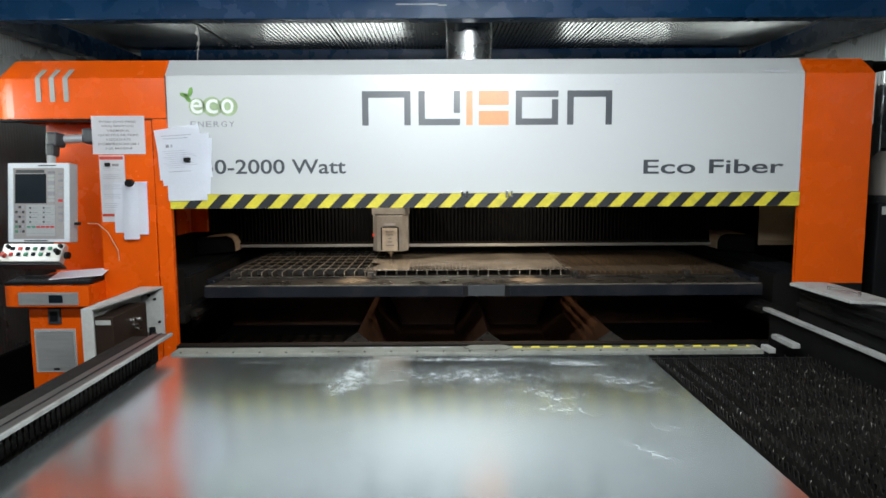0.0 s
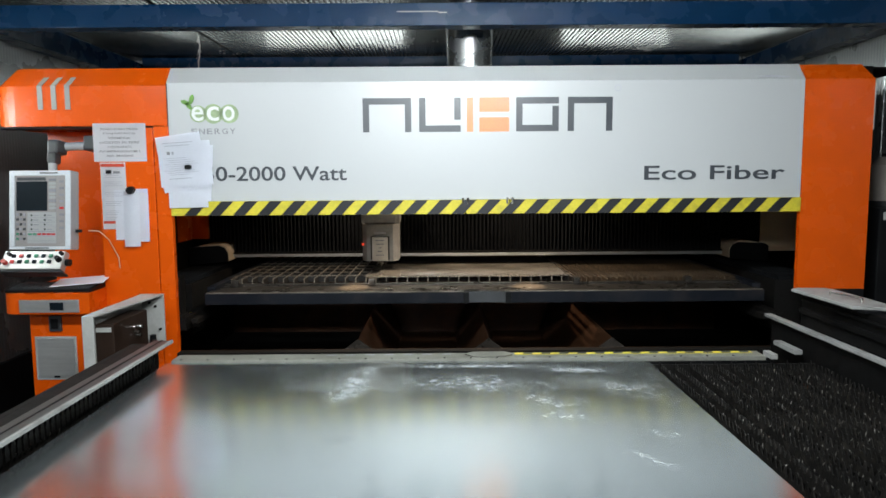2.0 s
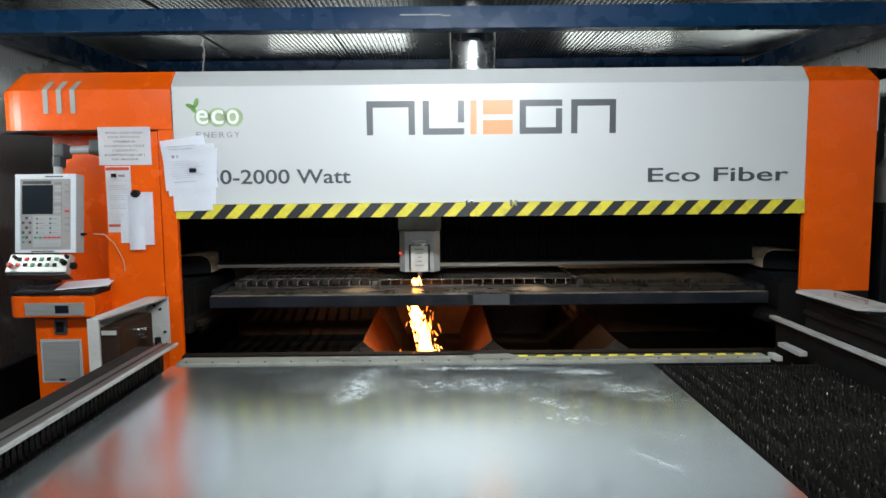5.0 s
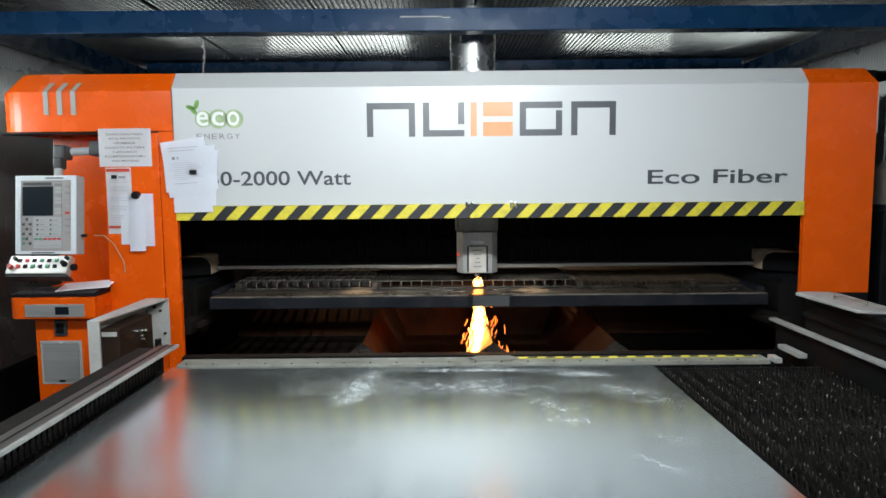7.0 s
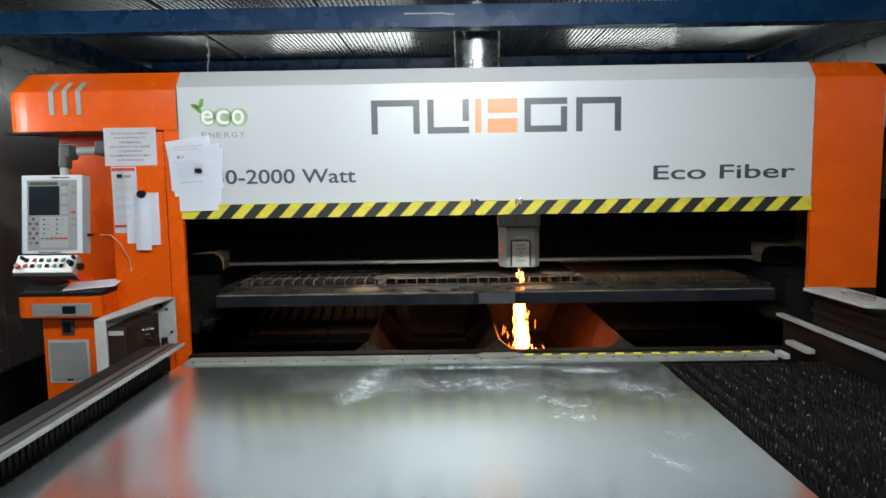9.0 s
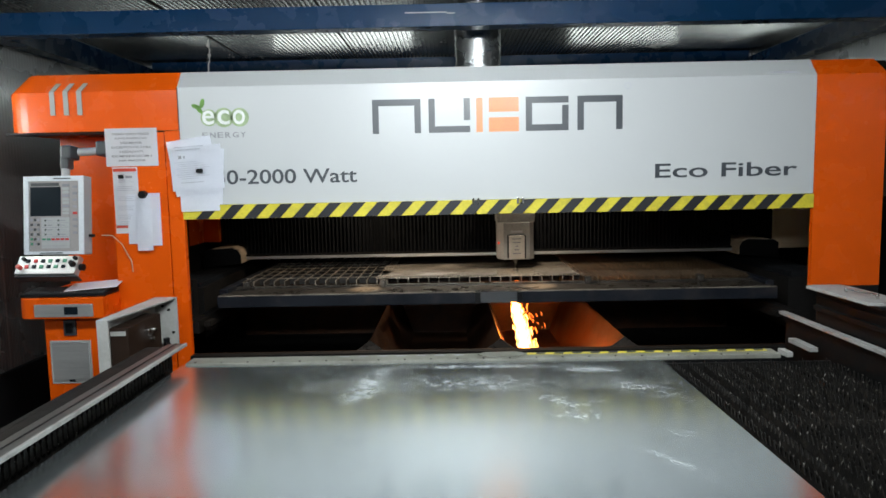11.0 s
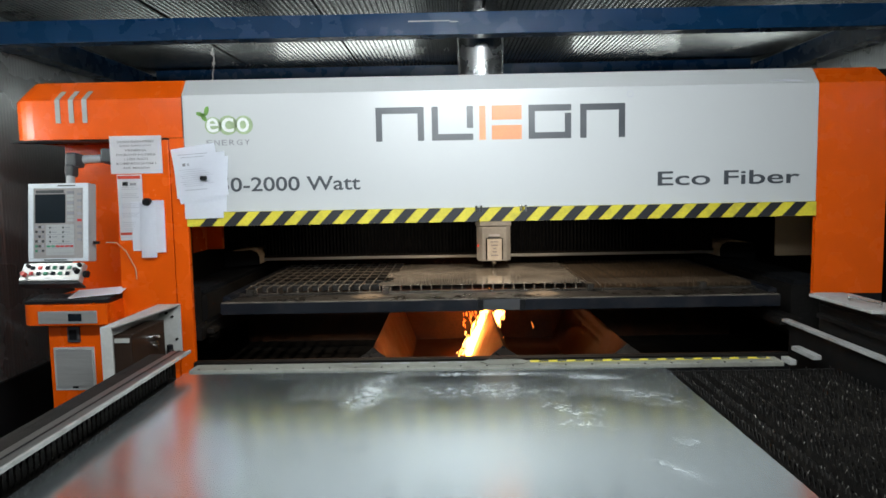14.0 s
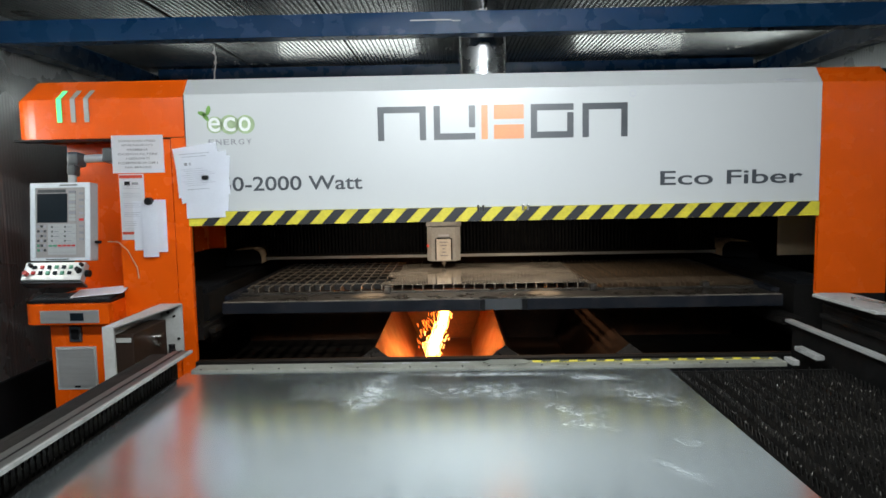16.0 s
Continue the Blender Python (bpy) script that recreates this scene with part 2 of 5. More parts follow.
def add_stains(m, color, amount):
    """White chalky handling marks: fine speckle and smears, thick inside the patches and rare outside."""
    nt = m.node_tree
    n, l = nt.nodes, nt.links
    b = n["Principled BSDF"]
    old = b.inputs["Base Color"].links[0].from_socket
    tc = n.new("ShaderNodeTexCoord")

    def calc(op, p, q):
        k = n.new("ShaderNodeMath")
        k.operation = op
        for socket, v in zip(k.inputs, (p, q)):
            if isinstance(v, float):
                socket.default_value = v
            else:
                l.new(v, socket)
        return k.outputs[0]

    def noise(scale, detail, rough, bend):
        t = n.new("ShaderNodeTexNoise")
        t.inputs["Scale"].default_value, t.inputs["Detail"].default_value = scale, detail
        t.inputs["Roughness"].default_value, t.inputs["Distortion"].default_value = rough, bend
        l.new(tc.outputs["Object"], t.inputs["Vector"])
        return t.outputs["Fac"]

    total = None
    for x, y, turn, length, width, strength in CHALK:
        mp = n.new("ShaderNodeMapping")
        mp.vector_type = "TEXTURE"
        mp.inputs["Location"].default_value = (x, y, 0)
        mp.inputs["Rotation"].default_value = (0, 0, radians(turn))
        mp.inputs["Scale"].default_value = (length, width, 1)
        l.new(tc.outputs["Object"], mp.inputs[0])
        g = n.new("ShaderNodeTexGradient")
        g.gradient_type = "SPHERICAL"
        l.new(mp.outputs[0], g.inputs[0])
        patch = calc("MULTIPLY", calc("POWER", g.outputs["Fac"], 0.6), strength)
        total = patch if total is None else calc("MAXIMUM", total, patch)
    fine, broad = noise(30.0, 14, 0.92, 0.1), noise(7.0, 8, 0.75, 0.3)
    level = calc("ADD", calc("ADD", calc("MULTIPLY", fine, 0.95), calc("MULTIPLY", broad, 0.30)), calc("MULTIPLY", total, 0.245))
    mark = n.new("ShaderNodeMapRange")
    mark.inputs[1].default_value, mark.inputs[2].default_value, mark.inputs[4].default_value = 0.74, 0.98, amount
    l.new(level, mark.inputs[0])
    mix = n.new("ShaderNodeMix")
    mix.data_type = "RGBA"
    l.new(mark.outputs[0], mix.inputs[0]), l.new(old, mix.inputs[6])
    mix.inputs[7].default_value = (*color, 1)
    l.new(mix.outputs[2], b.inputs["Base Color"])
    l.new(calc("SUBTRACT", 0.95, mark.outputs[0]), b.inputs["Metallic"])


add_stains(GALV, (0.66, 0.72, 0.74), 0.8)

# ---- mesh helpers ----


def box(bm, x0, x1, y0, y1, z0, z1, bevel=0.0, m=None):
    """Adds a box between the given bounds; m moves it afterwards."""
    r = bmesh.ops.create_cube(bm, size=1.0)
    vs = r["verts"]
    for v in vs:
        v.co = Vector(((x0 + x1) / 2 + v.co.x * (x1 - x0), (y0 + y1) / 2 + v.co.y * (y1 - y0), (z0 + z1) / 2 + v.co.z * (z1 - z0)))
    if bevel:
        es = list({e for v in vs for e in v.link_edges})
        r = bmesh.ops.bevel(bm, geom=es, offset=bevel, segments=2, affect="EDGES", profile=0.6)
        vs = list({v for f in r["faces"] for v in f.verts} | {v for v in vs if v.is_valid})
    if m:
        bmesh.ops.transform(bm, matrix=m, verts=[v for v in vs if v.is_valid])
    return bm


def boxes(*rows, bevel=0.0):
    bm = bmesh.new()
    for r in rows:
        box(bm, *r, bevel=bevel)
    return bm


def rod(bm, a, b, r0, r1=None, seg=14):
    """A round bar from a to b."""
    a, b = Vector(a), Vector(b)
    d = b - a
    turn = d.to_track_quat("Z", "Y").to_matrix().to_4x4()
    bmesh.ops.create_cone(bm, cap_ends=True, segments=seg, radius1=r0, radius2=r0 if r1 is None else r1, depth=d.length,
                          matrix=Matrix.Translation((a + b) / 2) @ turn)
    return bm


def prism(points, axis, lo, hi, bevel=0.0):
    """Pushes a closed outline along an axis. points: the two other coordinates in the order x, y, z."""
    bm = bmesh.new()

    def place(p, k):
        q = list(p)
        q.insert("xyz".index(axis), k)
        return bm.verts.new(q)

    a = [place(p, lo) for p in points]
    b = [place(p, hi) for p in points]
    bm.faces.new(a), bm.faces.new(b[::-1])
    for i in range(len(a)):
        bm.faces.new((a[i], b[i], b[i - 1], a[i - 1]))
    bmesh.ops.recalc_face_normals(bm, faces=bm.faces)
    if bevel:
        bmesh.ops.bevel(bm, geom=list(bm.edges), offset=bevel, segments=2, affect="EDGES", profile=0.6)
    return bm


def mesh_of(name, bm, material, smooth=False):
    bmesh.ops.recalc_face_normals(bm, faces=bm.faces)
    me = bpy.data.meshes.new(name)
    bm.to_mesh(me)
    bm.free()
    me.materials.append(material)
    if smooth:
        for p in me.polygons:
            p.use_smooth = True
        me.set_sharp_from_angle(angle=radians(35))
    return me


def part(name, bm, material, parent=None, label="", smooth=False, at=None):
    """Links a bmesh (or a ready mesh) as one object, under a thing or a part where one is given."""
    me = bm if isinstance(bm, bpy.types.Mesh) else mesh_of(name, bm, material, smooth)
    ob = new(name, me)
    if parent:
        ob.parent = parent
    if at is not None:
        ob.matrix_basis = at
    return tagged(ob, label)


def empty(name, label, category, group="", at=None):
    ob = new(name)
    ob.empty_display_size = 0.1
    if at is not None:
        ob.matrix_basis = at
    return tagged(ob, label, category, group)


def text_mesh(body, width, height, material, depth=0.0015):
    """Lettering that stands in the xz plane, its lower left corner at the origin."""
    cu = bpy.data.curves.new("lettering", "FONT")
    cu.body, cu.extrude, cu.resolution_u, cu.offset = body, depth, 4, 0.010
    tmp = bpy.data.objects.new("lettering", cu)
    me = bpy.data.meshes.new_from_object(tmp)
    bpy.data.objects.remove(tmp)
    xs, ys = [v.co.x for v in me.vertices], [v.co.y for v in me.vertices]
    kx, ky = width / (max(xs) - min(xs)), height / (max(ys) - min(ys))
    x0, y0 = min(xs), min(ys)
    for v in me.vertices:
        v.co = Vector(((v.co.x - x0) * kx, -v.co.z, (v.co.y - y0) * ky))
    me.materials.clear()
    me.materials.append(material)
    return me


def letters(body, width, height, material, parent, at):
    """A line of lettering, one part a letter."""
    me = text_mesh(body, width, height, material)
    bm = bmesh.new()
    bm.from_mesh(me)
    left = set(bm.verts)
    runs = []
    while left:
        stack, island = [left.pop()], []
        while stack:
            v = stack.pop()
            island.append(v)
            for e in v.link_edges:
                w = e.other_vert(v)
                if w in left:
                    left.remove(w)
                    stack.append(w)
        runs.append([min(v.co.x for v in island), max(v.co.x for v in island), island])
    runs.sort(key=lambda r: r[0])
    merged = []
    for r in runs:
        if merged and r[0] < merged[-1][1] - 0.0005:
            merged[-1][1] = max(merged[-1][1], r[1])
            merged[-1][2] += r[2]
        else:
            merged.append(r)
    for a, b, verts in merged:
        keep = set(verts)
        one = bm.copy()
        for v in [v for v, w in zip(list(one.verts), list(bm.verts)) if w not in keep]:
            one.verts.remove(v)
        part("letter", one, material, parent, at=at)
    bm.free()


# ---- the room ----
ROOM_W, ROOM_E, ROOM_N, ROOM_S, ROOM_H = -2.82, 2.86, 2.75, -6.5, 2.92


def ribbed(length, pitch, depth, width_axis_len):
    """A sheet in the xy plane, ribbed along y; x from 0 to length."""
    bm = bmesh.new()
    k = int(length / pitch)
    prev = None
    for i in range(k + 1):
        x = i * pitch
        for dx, z in ((0, 0), (pitch * 0.35, 0), (pitch * 0.5, depth), (pitch * 0.85, depth)):
            if (i * pitch) % 1.0 < pitch and z == 0 and dx == 0:
                z = -depth * 3
            a = bm.verts.new((x + dx, 0, z))
            b = bm.verts.new((x + dx, width_axis_len, z))
            if prev:
                bm.faces.new((prev[0], a, b, prev[1]))
            prev = (a, b)
    return bm


def build_room():
    part_floor = part("floor", boxes((ROOM_W - 0.2, ROOM_E + 0.2, ROOM_S - 0.2, ROOM_N + 0.2, -0.2, 0)), FLOOR)
    tagged(part_floor, "dark stained concrete workshop floor", "floor", kind="structure")
    c = part("ceiling", ribbed(ROOM_E - ROOM_W, 0.034, -0.011, ROOM_N - ROOM_S), CEILING, at=pose(ROOM_W, ROOM_S, ROOM_H))
    tagged(c, "ribbed grey metal ceiling panels with dark seams", "ceiling", kind="structure")
    c2 = part("ceiling_slab", boxes((ROOM_W - 0.2, ROOM_E + 0.2, ROOM_S - 0.2, ROOM_N + 0.2, ROOM_H + 0.02, ROOM_H + 0.14)), PANELLING)
    tagged(c2, "grey roof slab above the ceiling panels", "ceiling", kind="structure")
    for name, at, ln, back in (
        ("wall_west", Matrix(((0, 0, 1, ROOM_W), (1, 0, 0, ROOM_S), (0, 1, 0, 0), (0, 0, 0, 1))), ROOM_N - ROOM_S, (ROOM_W - 0.12, ROOM_W - 0.02, ROOM_S, ROOM_N, 0, ROOM_H)),
        ("wall_east", Matrix(((0, 0, -1, ROOM_E), (-1, 0, 0, ROOM_N), (0, 1, 0, 0), (0, 0, 0, 1))), ROOM_N - ROOM_S, (ROOM_E + 0.02, ROOM_E + 0.12, ROOM_S, ROOM_N, 0, ROOM_H)),
        ("wall_north", Matrix(((1, 0, 0, ROOM_W), (0, 0, -1, ROOM_N), (0, 1, 0, 0), (0, 0, 0, 1))), ROOM_E - ROOM_W, (ROOM_W, ROOM_E, ROOM_N + 0.02, ROOM_N + 0.12, 0, ROOM_H)),
        ("wall_south", Matrix(((1, 0, 0, ROOM_W), (0, 0, 1, ROOM_S), (0, 1, 0, 0), (0, 0, 0, 1))), ROOM_E - ROOM_W, (ROOM_W, ROOM_E, ROOM_S - 0.12, ROOM_S - 0.02, 0, ROOM_H)),
    ):
        w = part(name, ribbed(ln, 0.03, 0.0015, ROOM_H), PANELLING, at=at)
        tagged(w, "grey ribbed sandwich-panel workshop wall", "wall", kind="structure")
        core = part("wall_core", boxes(back), PANELLING, w)
        core.matrix_parent_inverse = at.inverted()
    dado = part("dado", boxes((ROOM_W - 0.01, ROOM_W + 0.03, ROOM_S, ROOM_N, 0.0, 0.65), bevel=0.004), BLACK)
    tagged(dado, "black painted lower wall panel", "wall panel", kind="structure")
    for name, bm in (
        ("beam_1", boxes((ROOM_W, ROOM_E, 0.40, 0.52, 2.695, 2.825), bevel=0.004)),
        ("beam_2", boxes((ROOM_W + 0.01, ROOM_W + 0.15, 0.53, ROOM_N, 2.70, 2.85), bevel=0.004)),
        ("beam_4", boxes((ROOM_W + 0.16, ROOM_E - 0.16, 2.54, 2.66, 2.79, 2.90), bevel=0.004)),
        ("beam_3", boxes((ROOM_E - 0.15, ROOM_E - 0.01, 0.53, ROOM_N, 2.70, 2.85), bevel=0.004)),
    ):
        tagged(part(name, bm, BEAM_BLUE), "blue painted steel beam under the ceiling", "beam", kind="structure")
    part("scrape", boxes((-0.245, 0.0, 0.3965, 0.401, 2.772, 2.778), (0.0, 0.05, 0.3965, 0.401, 2.766, 2.772)), WHITE, bpy.data.objects["beam_1"])


build_room()


def luminaire(x, y, z, length):
    th = empty("ceiling_light", "white twin-tube fluorescent fitting on the ceiling", "lamp", "ceiling lights", pose(x, y, z))
    part("housing", boxes((-length / 2, length / 2, -0.09, 0.09, 0.02, 0.07), bevel=0.006), WHITE, th)
    for dy in (-0.045, 0.045):
        part("tube", rod(bmesh.new(), (-length / 2 + 0.02, dy, 0.0), (length / 2 - 0.02, dy, 0.0), 0.013), TUBE, th, smooth=True)
    return th


luminaire(0.15, -2.3, 2.848, 1.4)
luminaire(-1.9, -2.3, 2.848, 1.2)
luminaire(-0.2, -5.2, 2.848, 1.5)


def wall_light(x, z, length):
    th = empty("wall_light", "lit fluorescent fitting with diffuser on the back wall", "lamp", "wall lights", pose(x, ROOM_N, z))
    part("backing", boxes((-length / 2, length / 2, -0.05, 0.0, -0.10, 0.10), bevel=0.006), WHITE, th)
    part("diffuser", boxes((-length / 2 + 0.02, length / 2 - 0.02, -0.075, -0.051, -0.085, 0.085), bevel=0.008), DIFFUSER, th)
    return th


wall_light(-0.95, 2.66, 1.30)
side = wall_light(-2.0, 2.2, 0.62)
side.matrix_basis = pose(ROOM_W + 0.004, -0.42, 2.20, 0, 0, 90)
tagged(side, "lit fluorescent fitting with diffuser on the side wall")
for child in side.children:
    if child.name.startswith("diffuser"):
        child.data.materials[0] = SIDE_GLOW
wall_light(1.62, 2.66, 1.00)

# ---- the laser cutting machine ----
PX0, PX1 = -1.45, 1.955          # the front cover's ends
# the loading table stands before the machine, nearer and a little lower than the pallet inside
FORE = Matrix.Translation((0, -3.67, 1.80)) @ Matrix.Scale(0.753, 4) @ Matrix.Translation((0, 3.67, -1.80))
loading = empty("loading_pallet", "loading pallet of toothed burnt steel slats in front of the machine", "pallet", at=FORE)
machine = empty("laser_cutting_machine", "large orange and grey-white laser cutting machine with open front", "machine")


def taper_box(outline, inset, z0, z1, z2):
    """An upright body on a plan outline, with a sloped shoulder between z1 and z2 up to the inset outline."""
    bm = bmesh.new()
    loops = [[bm.verts.new((x, y, z)) for x, y in o] for o, z in ((outline, z0), (outline, z1), (inset, z2))]
    for a, b in zip(loops, loops[1:]):
        for i in range(len(a)):
            bm.faces.new((a[i - 1], a[i], b[i], b[i - 1]))
    bm.faces.new(loops[0]), bm.faces.new(loops[-1])
    return bm


def build_cover():
    prof = [(0.0, 1.69), (0.0, 2.318), (0.075, 2.408), (2.1, 2.43), (2.1, 2.40), (0.09, 2.38), (0.03, 2.30), (0.03, 1.69)]
    cover = part("front_cover", prism(prof, "x", PX0, PX1), COVER, machine, "grey-white sheet-metal front cover with sloped top edge")
    part("seam_line", boxes((PX0, PX0 + 0.004, -0.002, 0.001, 1.69, 2.318)), GREY_PLASTIC, cover)
    # hazard strip below the cover, in three lengths
    strip = part("hazard_strip", boxes((PX0, 0.135, -0.012, 0.028, 1.612, 1.689), (0.142, 0.375, -0.016, 0.026, 1.612, 1.689), (0.382, PX1, -0.012, 0.028, 1.612, 1.689), bevel=0.003), YELLOW, machine, "yellow and black striped warning strip")
    x = PX0 + 0.068
    while x < PX1 - 0.09:
        near = 0.10 < x + 0.06 < 0.40
        y = -0.0175 if near else -0.0135
        q = [(x, 1.6125), (x + 0.066, 1.6125), (min(x + 0.138, PX1), 1.6885), (min(x + 0.072, PX1), 1.6885)]
        part("stripe", prism(q, "y", y, y + 0.004), HAZ_BLACK, strip)
        x += 0.1313
    for x in (0.125, 0.152, 0.365, 0.392):
        part("clip", boxes((x - 0.006, x + 0.006, -0.019, 0.0, 1.665, 1.70), bevel=0.002), CHROME, strip)
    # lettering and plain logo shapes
    letters("50-2000 Watt", 0.77, 0.078, LETTER, cover, pose(-1.27, -0.0015, 1.797))
    letters("Eco Fiber", 0.76, 0.076, LETTER, cover, pose(1.105, -0.0015, 1.788))
    z0, z1, s = 2.052, 2.232, 0.034

    def shape(points, m):
        part("logo_shape", prism(points, "y", -0.002, 0.001), m, cover)

    for x, w in ((-0.408, 0.259), (0.688, 0.24)):
        shape([(x, z0), (x, z1), (x + w, z1), (x + w, z0), (x + w - s, z0), (x + w - s, z1 - s), (x + s, z1 - s), (x + s, z0)], LETTER)
    shape([(-0.107, z1), (-0.107, z0), (0.115, z0), (0.115, z0 + s), (-0.107 + s, z0 + s), (-0.107 + s, z1)], LETTER)
    shape([(0.081, z0 + s + 0.03), (0.115, z0 + s + 0.03), (0.115, z1), (0.081, z1)], LETTER)
    shape([(0.148, z0), (0.148 + s, z0), (0.148 + s, z1), (0.148, z1)], LETTER_O)
    for za, zb in ((z0, z0 + 0.075), (z1 - 0.075, z1)):
        shape([(0.215, za), (0.375, za), (0.375, zb), (0.215, zb)], LETTER_O)
    shape([(0.64, z1), (0.412, z1), (0.412, z0), (0.64, z0), (0.64, z1 - s - 0.012), (0.64 - s, z1 - s - 0.012), (0.64 - s, z0 + s), (0.412 + s, z0 + s), (0.412 + s, z1 - s), (0.64, z1 - s)], LETTER)
    ring = bmesh.new()
    bmesh.ops.create_circle(ring, segments=20, radius=0.018, matrix=pose(0.955, -0.0018, 2.278, 90, 0, 0))
    g = bmesh.ops.extrude_edge_only(ring, edges=ring.edges[:])
    for v in [e for e in g["geom"] if isinstance(e, bmesh.types.BMVert)]:
        v.co = Vector((0.955, -0.0018, 2.278)) + (v.co - Vector((0.955, -0.0018, 2.278))) * 0.72
    part("logo_shape", ring, FAINT, cover)
    # round green badge with three pale discs and a pair of leaves
    bm = bmesh.new()
    for cx, r in ((-1.285, 0.045), (-1.205, 0.052), (-1.12, 0.05)):
        bmesh.ops.create_cone(bm, cap_ends=True, segments=28, radius1=r, radius2=r, depth=0.003, matrix=pose(cx, -0.001, 2.155, 90, 0, 0))
    part("logo_shape", bm, PALE_GREEN, cover)
    for k, letter in enumerate("eco"):
        part("lettering", text_mesh(letter, 0.064, 0.076, BRIGHT, 0.0012), BRIGHT, cover, at=pose((-1.320, -1.238, -1.155)[k], -0.0042, 2.118))
    for cx, cz, a in ((-1.335, 2.20, 35), (-1.318, 2.232, -15), (-1.35, 2.215, 70)):
        bm = bmesh.new()
        bmesh.ops.create_cone(bm, cap_ends=True, segments=16, radius1=0.026, radius2=0.026, depth=0.003)
        bmesh.ops.scale(bm, vec=(0.45, 1, 1), verts=bm.verts)
        bmesh.ops.transform(bm, matrix=pose(cx, -0.002, cz, 90, 0, 0) @ pose(0, 0, 0, 0, 0, a), verts=bm.verts)
        part("logo_shape", bm, LEAF, cover)
    for k, letter in enumerate("ENERGY"):
        part("lettering", text_mesh(letter, 0.030, 0.030, INK, 0.0008), INK, cover, at=pose(-1.325 + k * 0.041, -0.0015, 2.048))
    # scuff near the top edge
    part("scuff", prism([(1.70, 2.335), (1.86, 2.326), (1.88, 2.332), (1.78, 2.342)], "y", 0.010, 0.0165), FAINT, cover)


build_cover()


def build_columns():
    x0, x1 = PX1 + 0.003, 2.33
    col = part("right_column", taper_box([(x0, 0), (x1, 0), (x1, 0.03), (x0, 0.03)], [(x0, 0.075), (x1 - 0.035, 0.075), (x1 - 0.035, 0.10), (x0, 0.10)], 1.185, 2.318, 2.405),
               ORANGE, machine, "orange painted steel end column")
    part("column_base", boxes((2.07, x1, 0.0, 0.10, 0.0, 1.183)), BLACK, machine)
    part("edge_trim", boxes((x1, x1 + 0.006, 0.0, 0.02, 2.05, 2.31)), WHITE, col)
    # hood over the console, rounded at its outer corner
    plan = [(PX0 - 0.003, 0), (-2.26, 0)]
    top = [(PX0 - 0.003, 0.075), (-2.22, 0.075)]
    for i in range(1, 7):
        a = radians(15 * i)
        plan.append((-2.26 - 0.15 * math.sin(a), 0.15 - 0.15 * math.cos(a)))
        top.append((-2.22 - 0.11 * math.sin(a), 0.185 - 0.11 * math.cos(a)))
    plan += [(-2.41, 0.9), (PX0 - 0.003, 0.9)]
    top += [(-2.33, 0.9), (PX0 - 0.003, 0.9)]
    hood = part("hood", taper_box(plan, top, 2.095, 2.305, 2.408), ORANGE, machine, "orange hood with three slanted lamp slits")
    part("seam", boxes((-2.40, PX0, 0.15, 0.02, 2.085, 2.097)), BLACK, hood)
    for i in range(3):
        x = -2.135 + i * 0.073
        bm = bmesh.new()
        for (ya, za), (yb, zb), sx in (((-0.005, 2.183), (-0.005, 2.308), 0.0), ((-0.005, 2.308), (0.033, 2.356), 0.022)):
            v = [bm.verts.new(p) for p in ((x, ya, za), (x + 0.026, ya, za), (x + 0.026 + sx, yb, zb), (x + sx, yb, zb),
                                           (x, ya + 0.02, za), (x + 0.026, ya + 0.02, za), (x + 0.026 + sx, yb + 0.02, zb - 0.008), (x + sx, yb + 0.02, zb - 0.008))]
            for f in ((0, 1, 2, 3), (4, 5, 6, 7), (0, 1, 5, 4), (1, 2, 6, 5), (2, 3, 7, 6), (3, 0, 4, 7)):
                bm.faces.new([v[k] for k in f])
        part("lamp_lens", bm, LENS_OFF, hood, "slanted grey lamp lens")
    # left column with its door leaf and the recess of the console
    part("door_leaf", boxes((-1.835, -1.535, 0.0, 0.03, 0.05, 2.085), bevel=0.004), ORANGE, machine)
    part("left_post", boxes((-1.528, -1.447, -0.006, 0.03, 0.0, 2.092), bevel=0.005), ORANGE, machine)
    part("left_housing", boxes((-1.84, -1.53, 0.032, 0.05, 0.0, 2.09), (-1.84, -1.82, 0.05, 2.1, 0.0, 2.09)), ORANGE, machine)
    part("recess_wall", boxes((-2.29, -1.842, 0.34, 0.9, 0.0, 2.09)), ORANGE, machine)
    part("inner_jamb", boxes((-1.788, -1.673, 1.20, 1.24, 1.383, 1.66), bevel=0.003), ORANGE, machine, "orange panel deep inside the machine")
    part("inner_jamb", boxes((-1.789, -1.784, 0.93, 1.198, 1.383, 1.66)), ORANGE, machine)
    # desk
    o = [(-1.842, 0.335), (-1.822, -0.2)]
    for i in range(7):
        a = radians(15 * i)
        o.append((-2.215 - 0.07 * math.sin(a), -0.13 - 0.07 * math.cos(a)))
    o.append((-2.285, 0.335))
    desk = part("desk", prism(o, "z", 1.115, 1.225, bevel=0.004), ORANGE, machine, "orange steel console desk")
    part("plate", boxes((-2.185, -1.875, -0.205, -0.199, 1.125, 1.192), bevel=0.002), METAL_PLATE, desk, "brushed metal strip with dark socket window")
    part("socket_window", boxes((-2.025, -1.955, -0.208, -0.204, 1.138, 1.178)), SCREEN, desk)
    ped = part("pedestal", boxes((-2.20, -1.86, -0.10, 0.335, 0.0, 1.114), bevel=0.006), ORANGE, machine, "orange console pedestal")
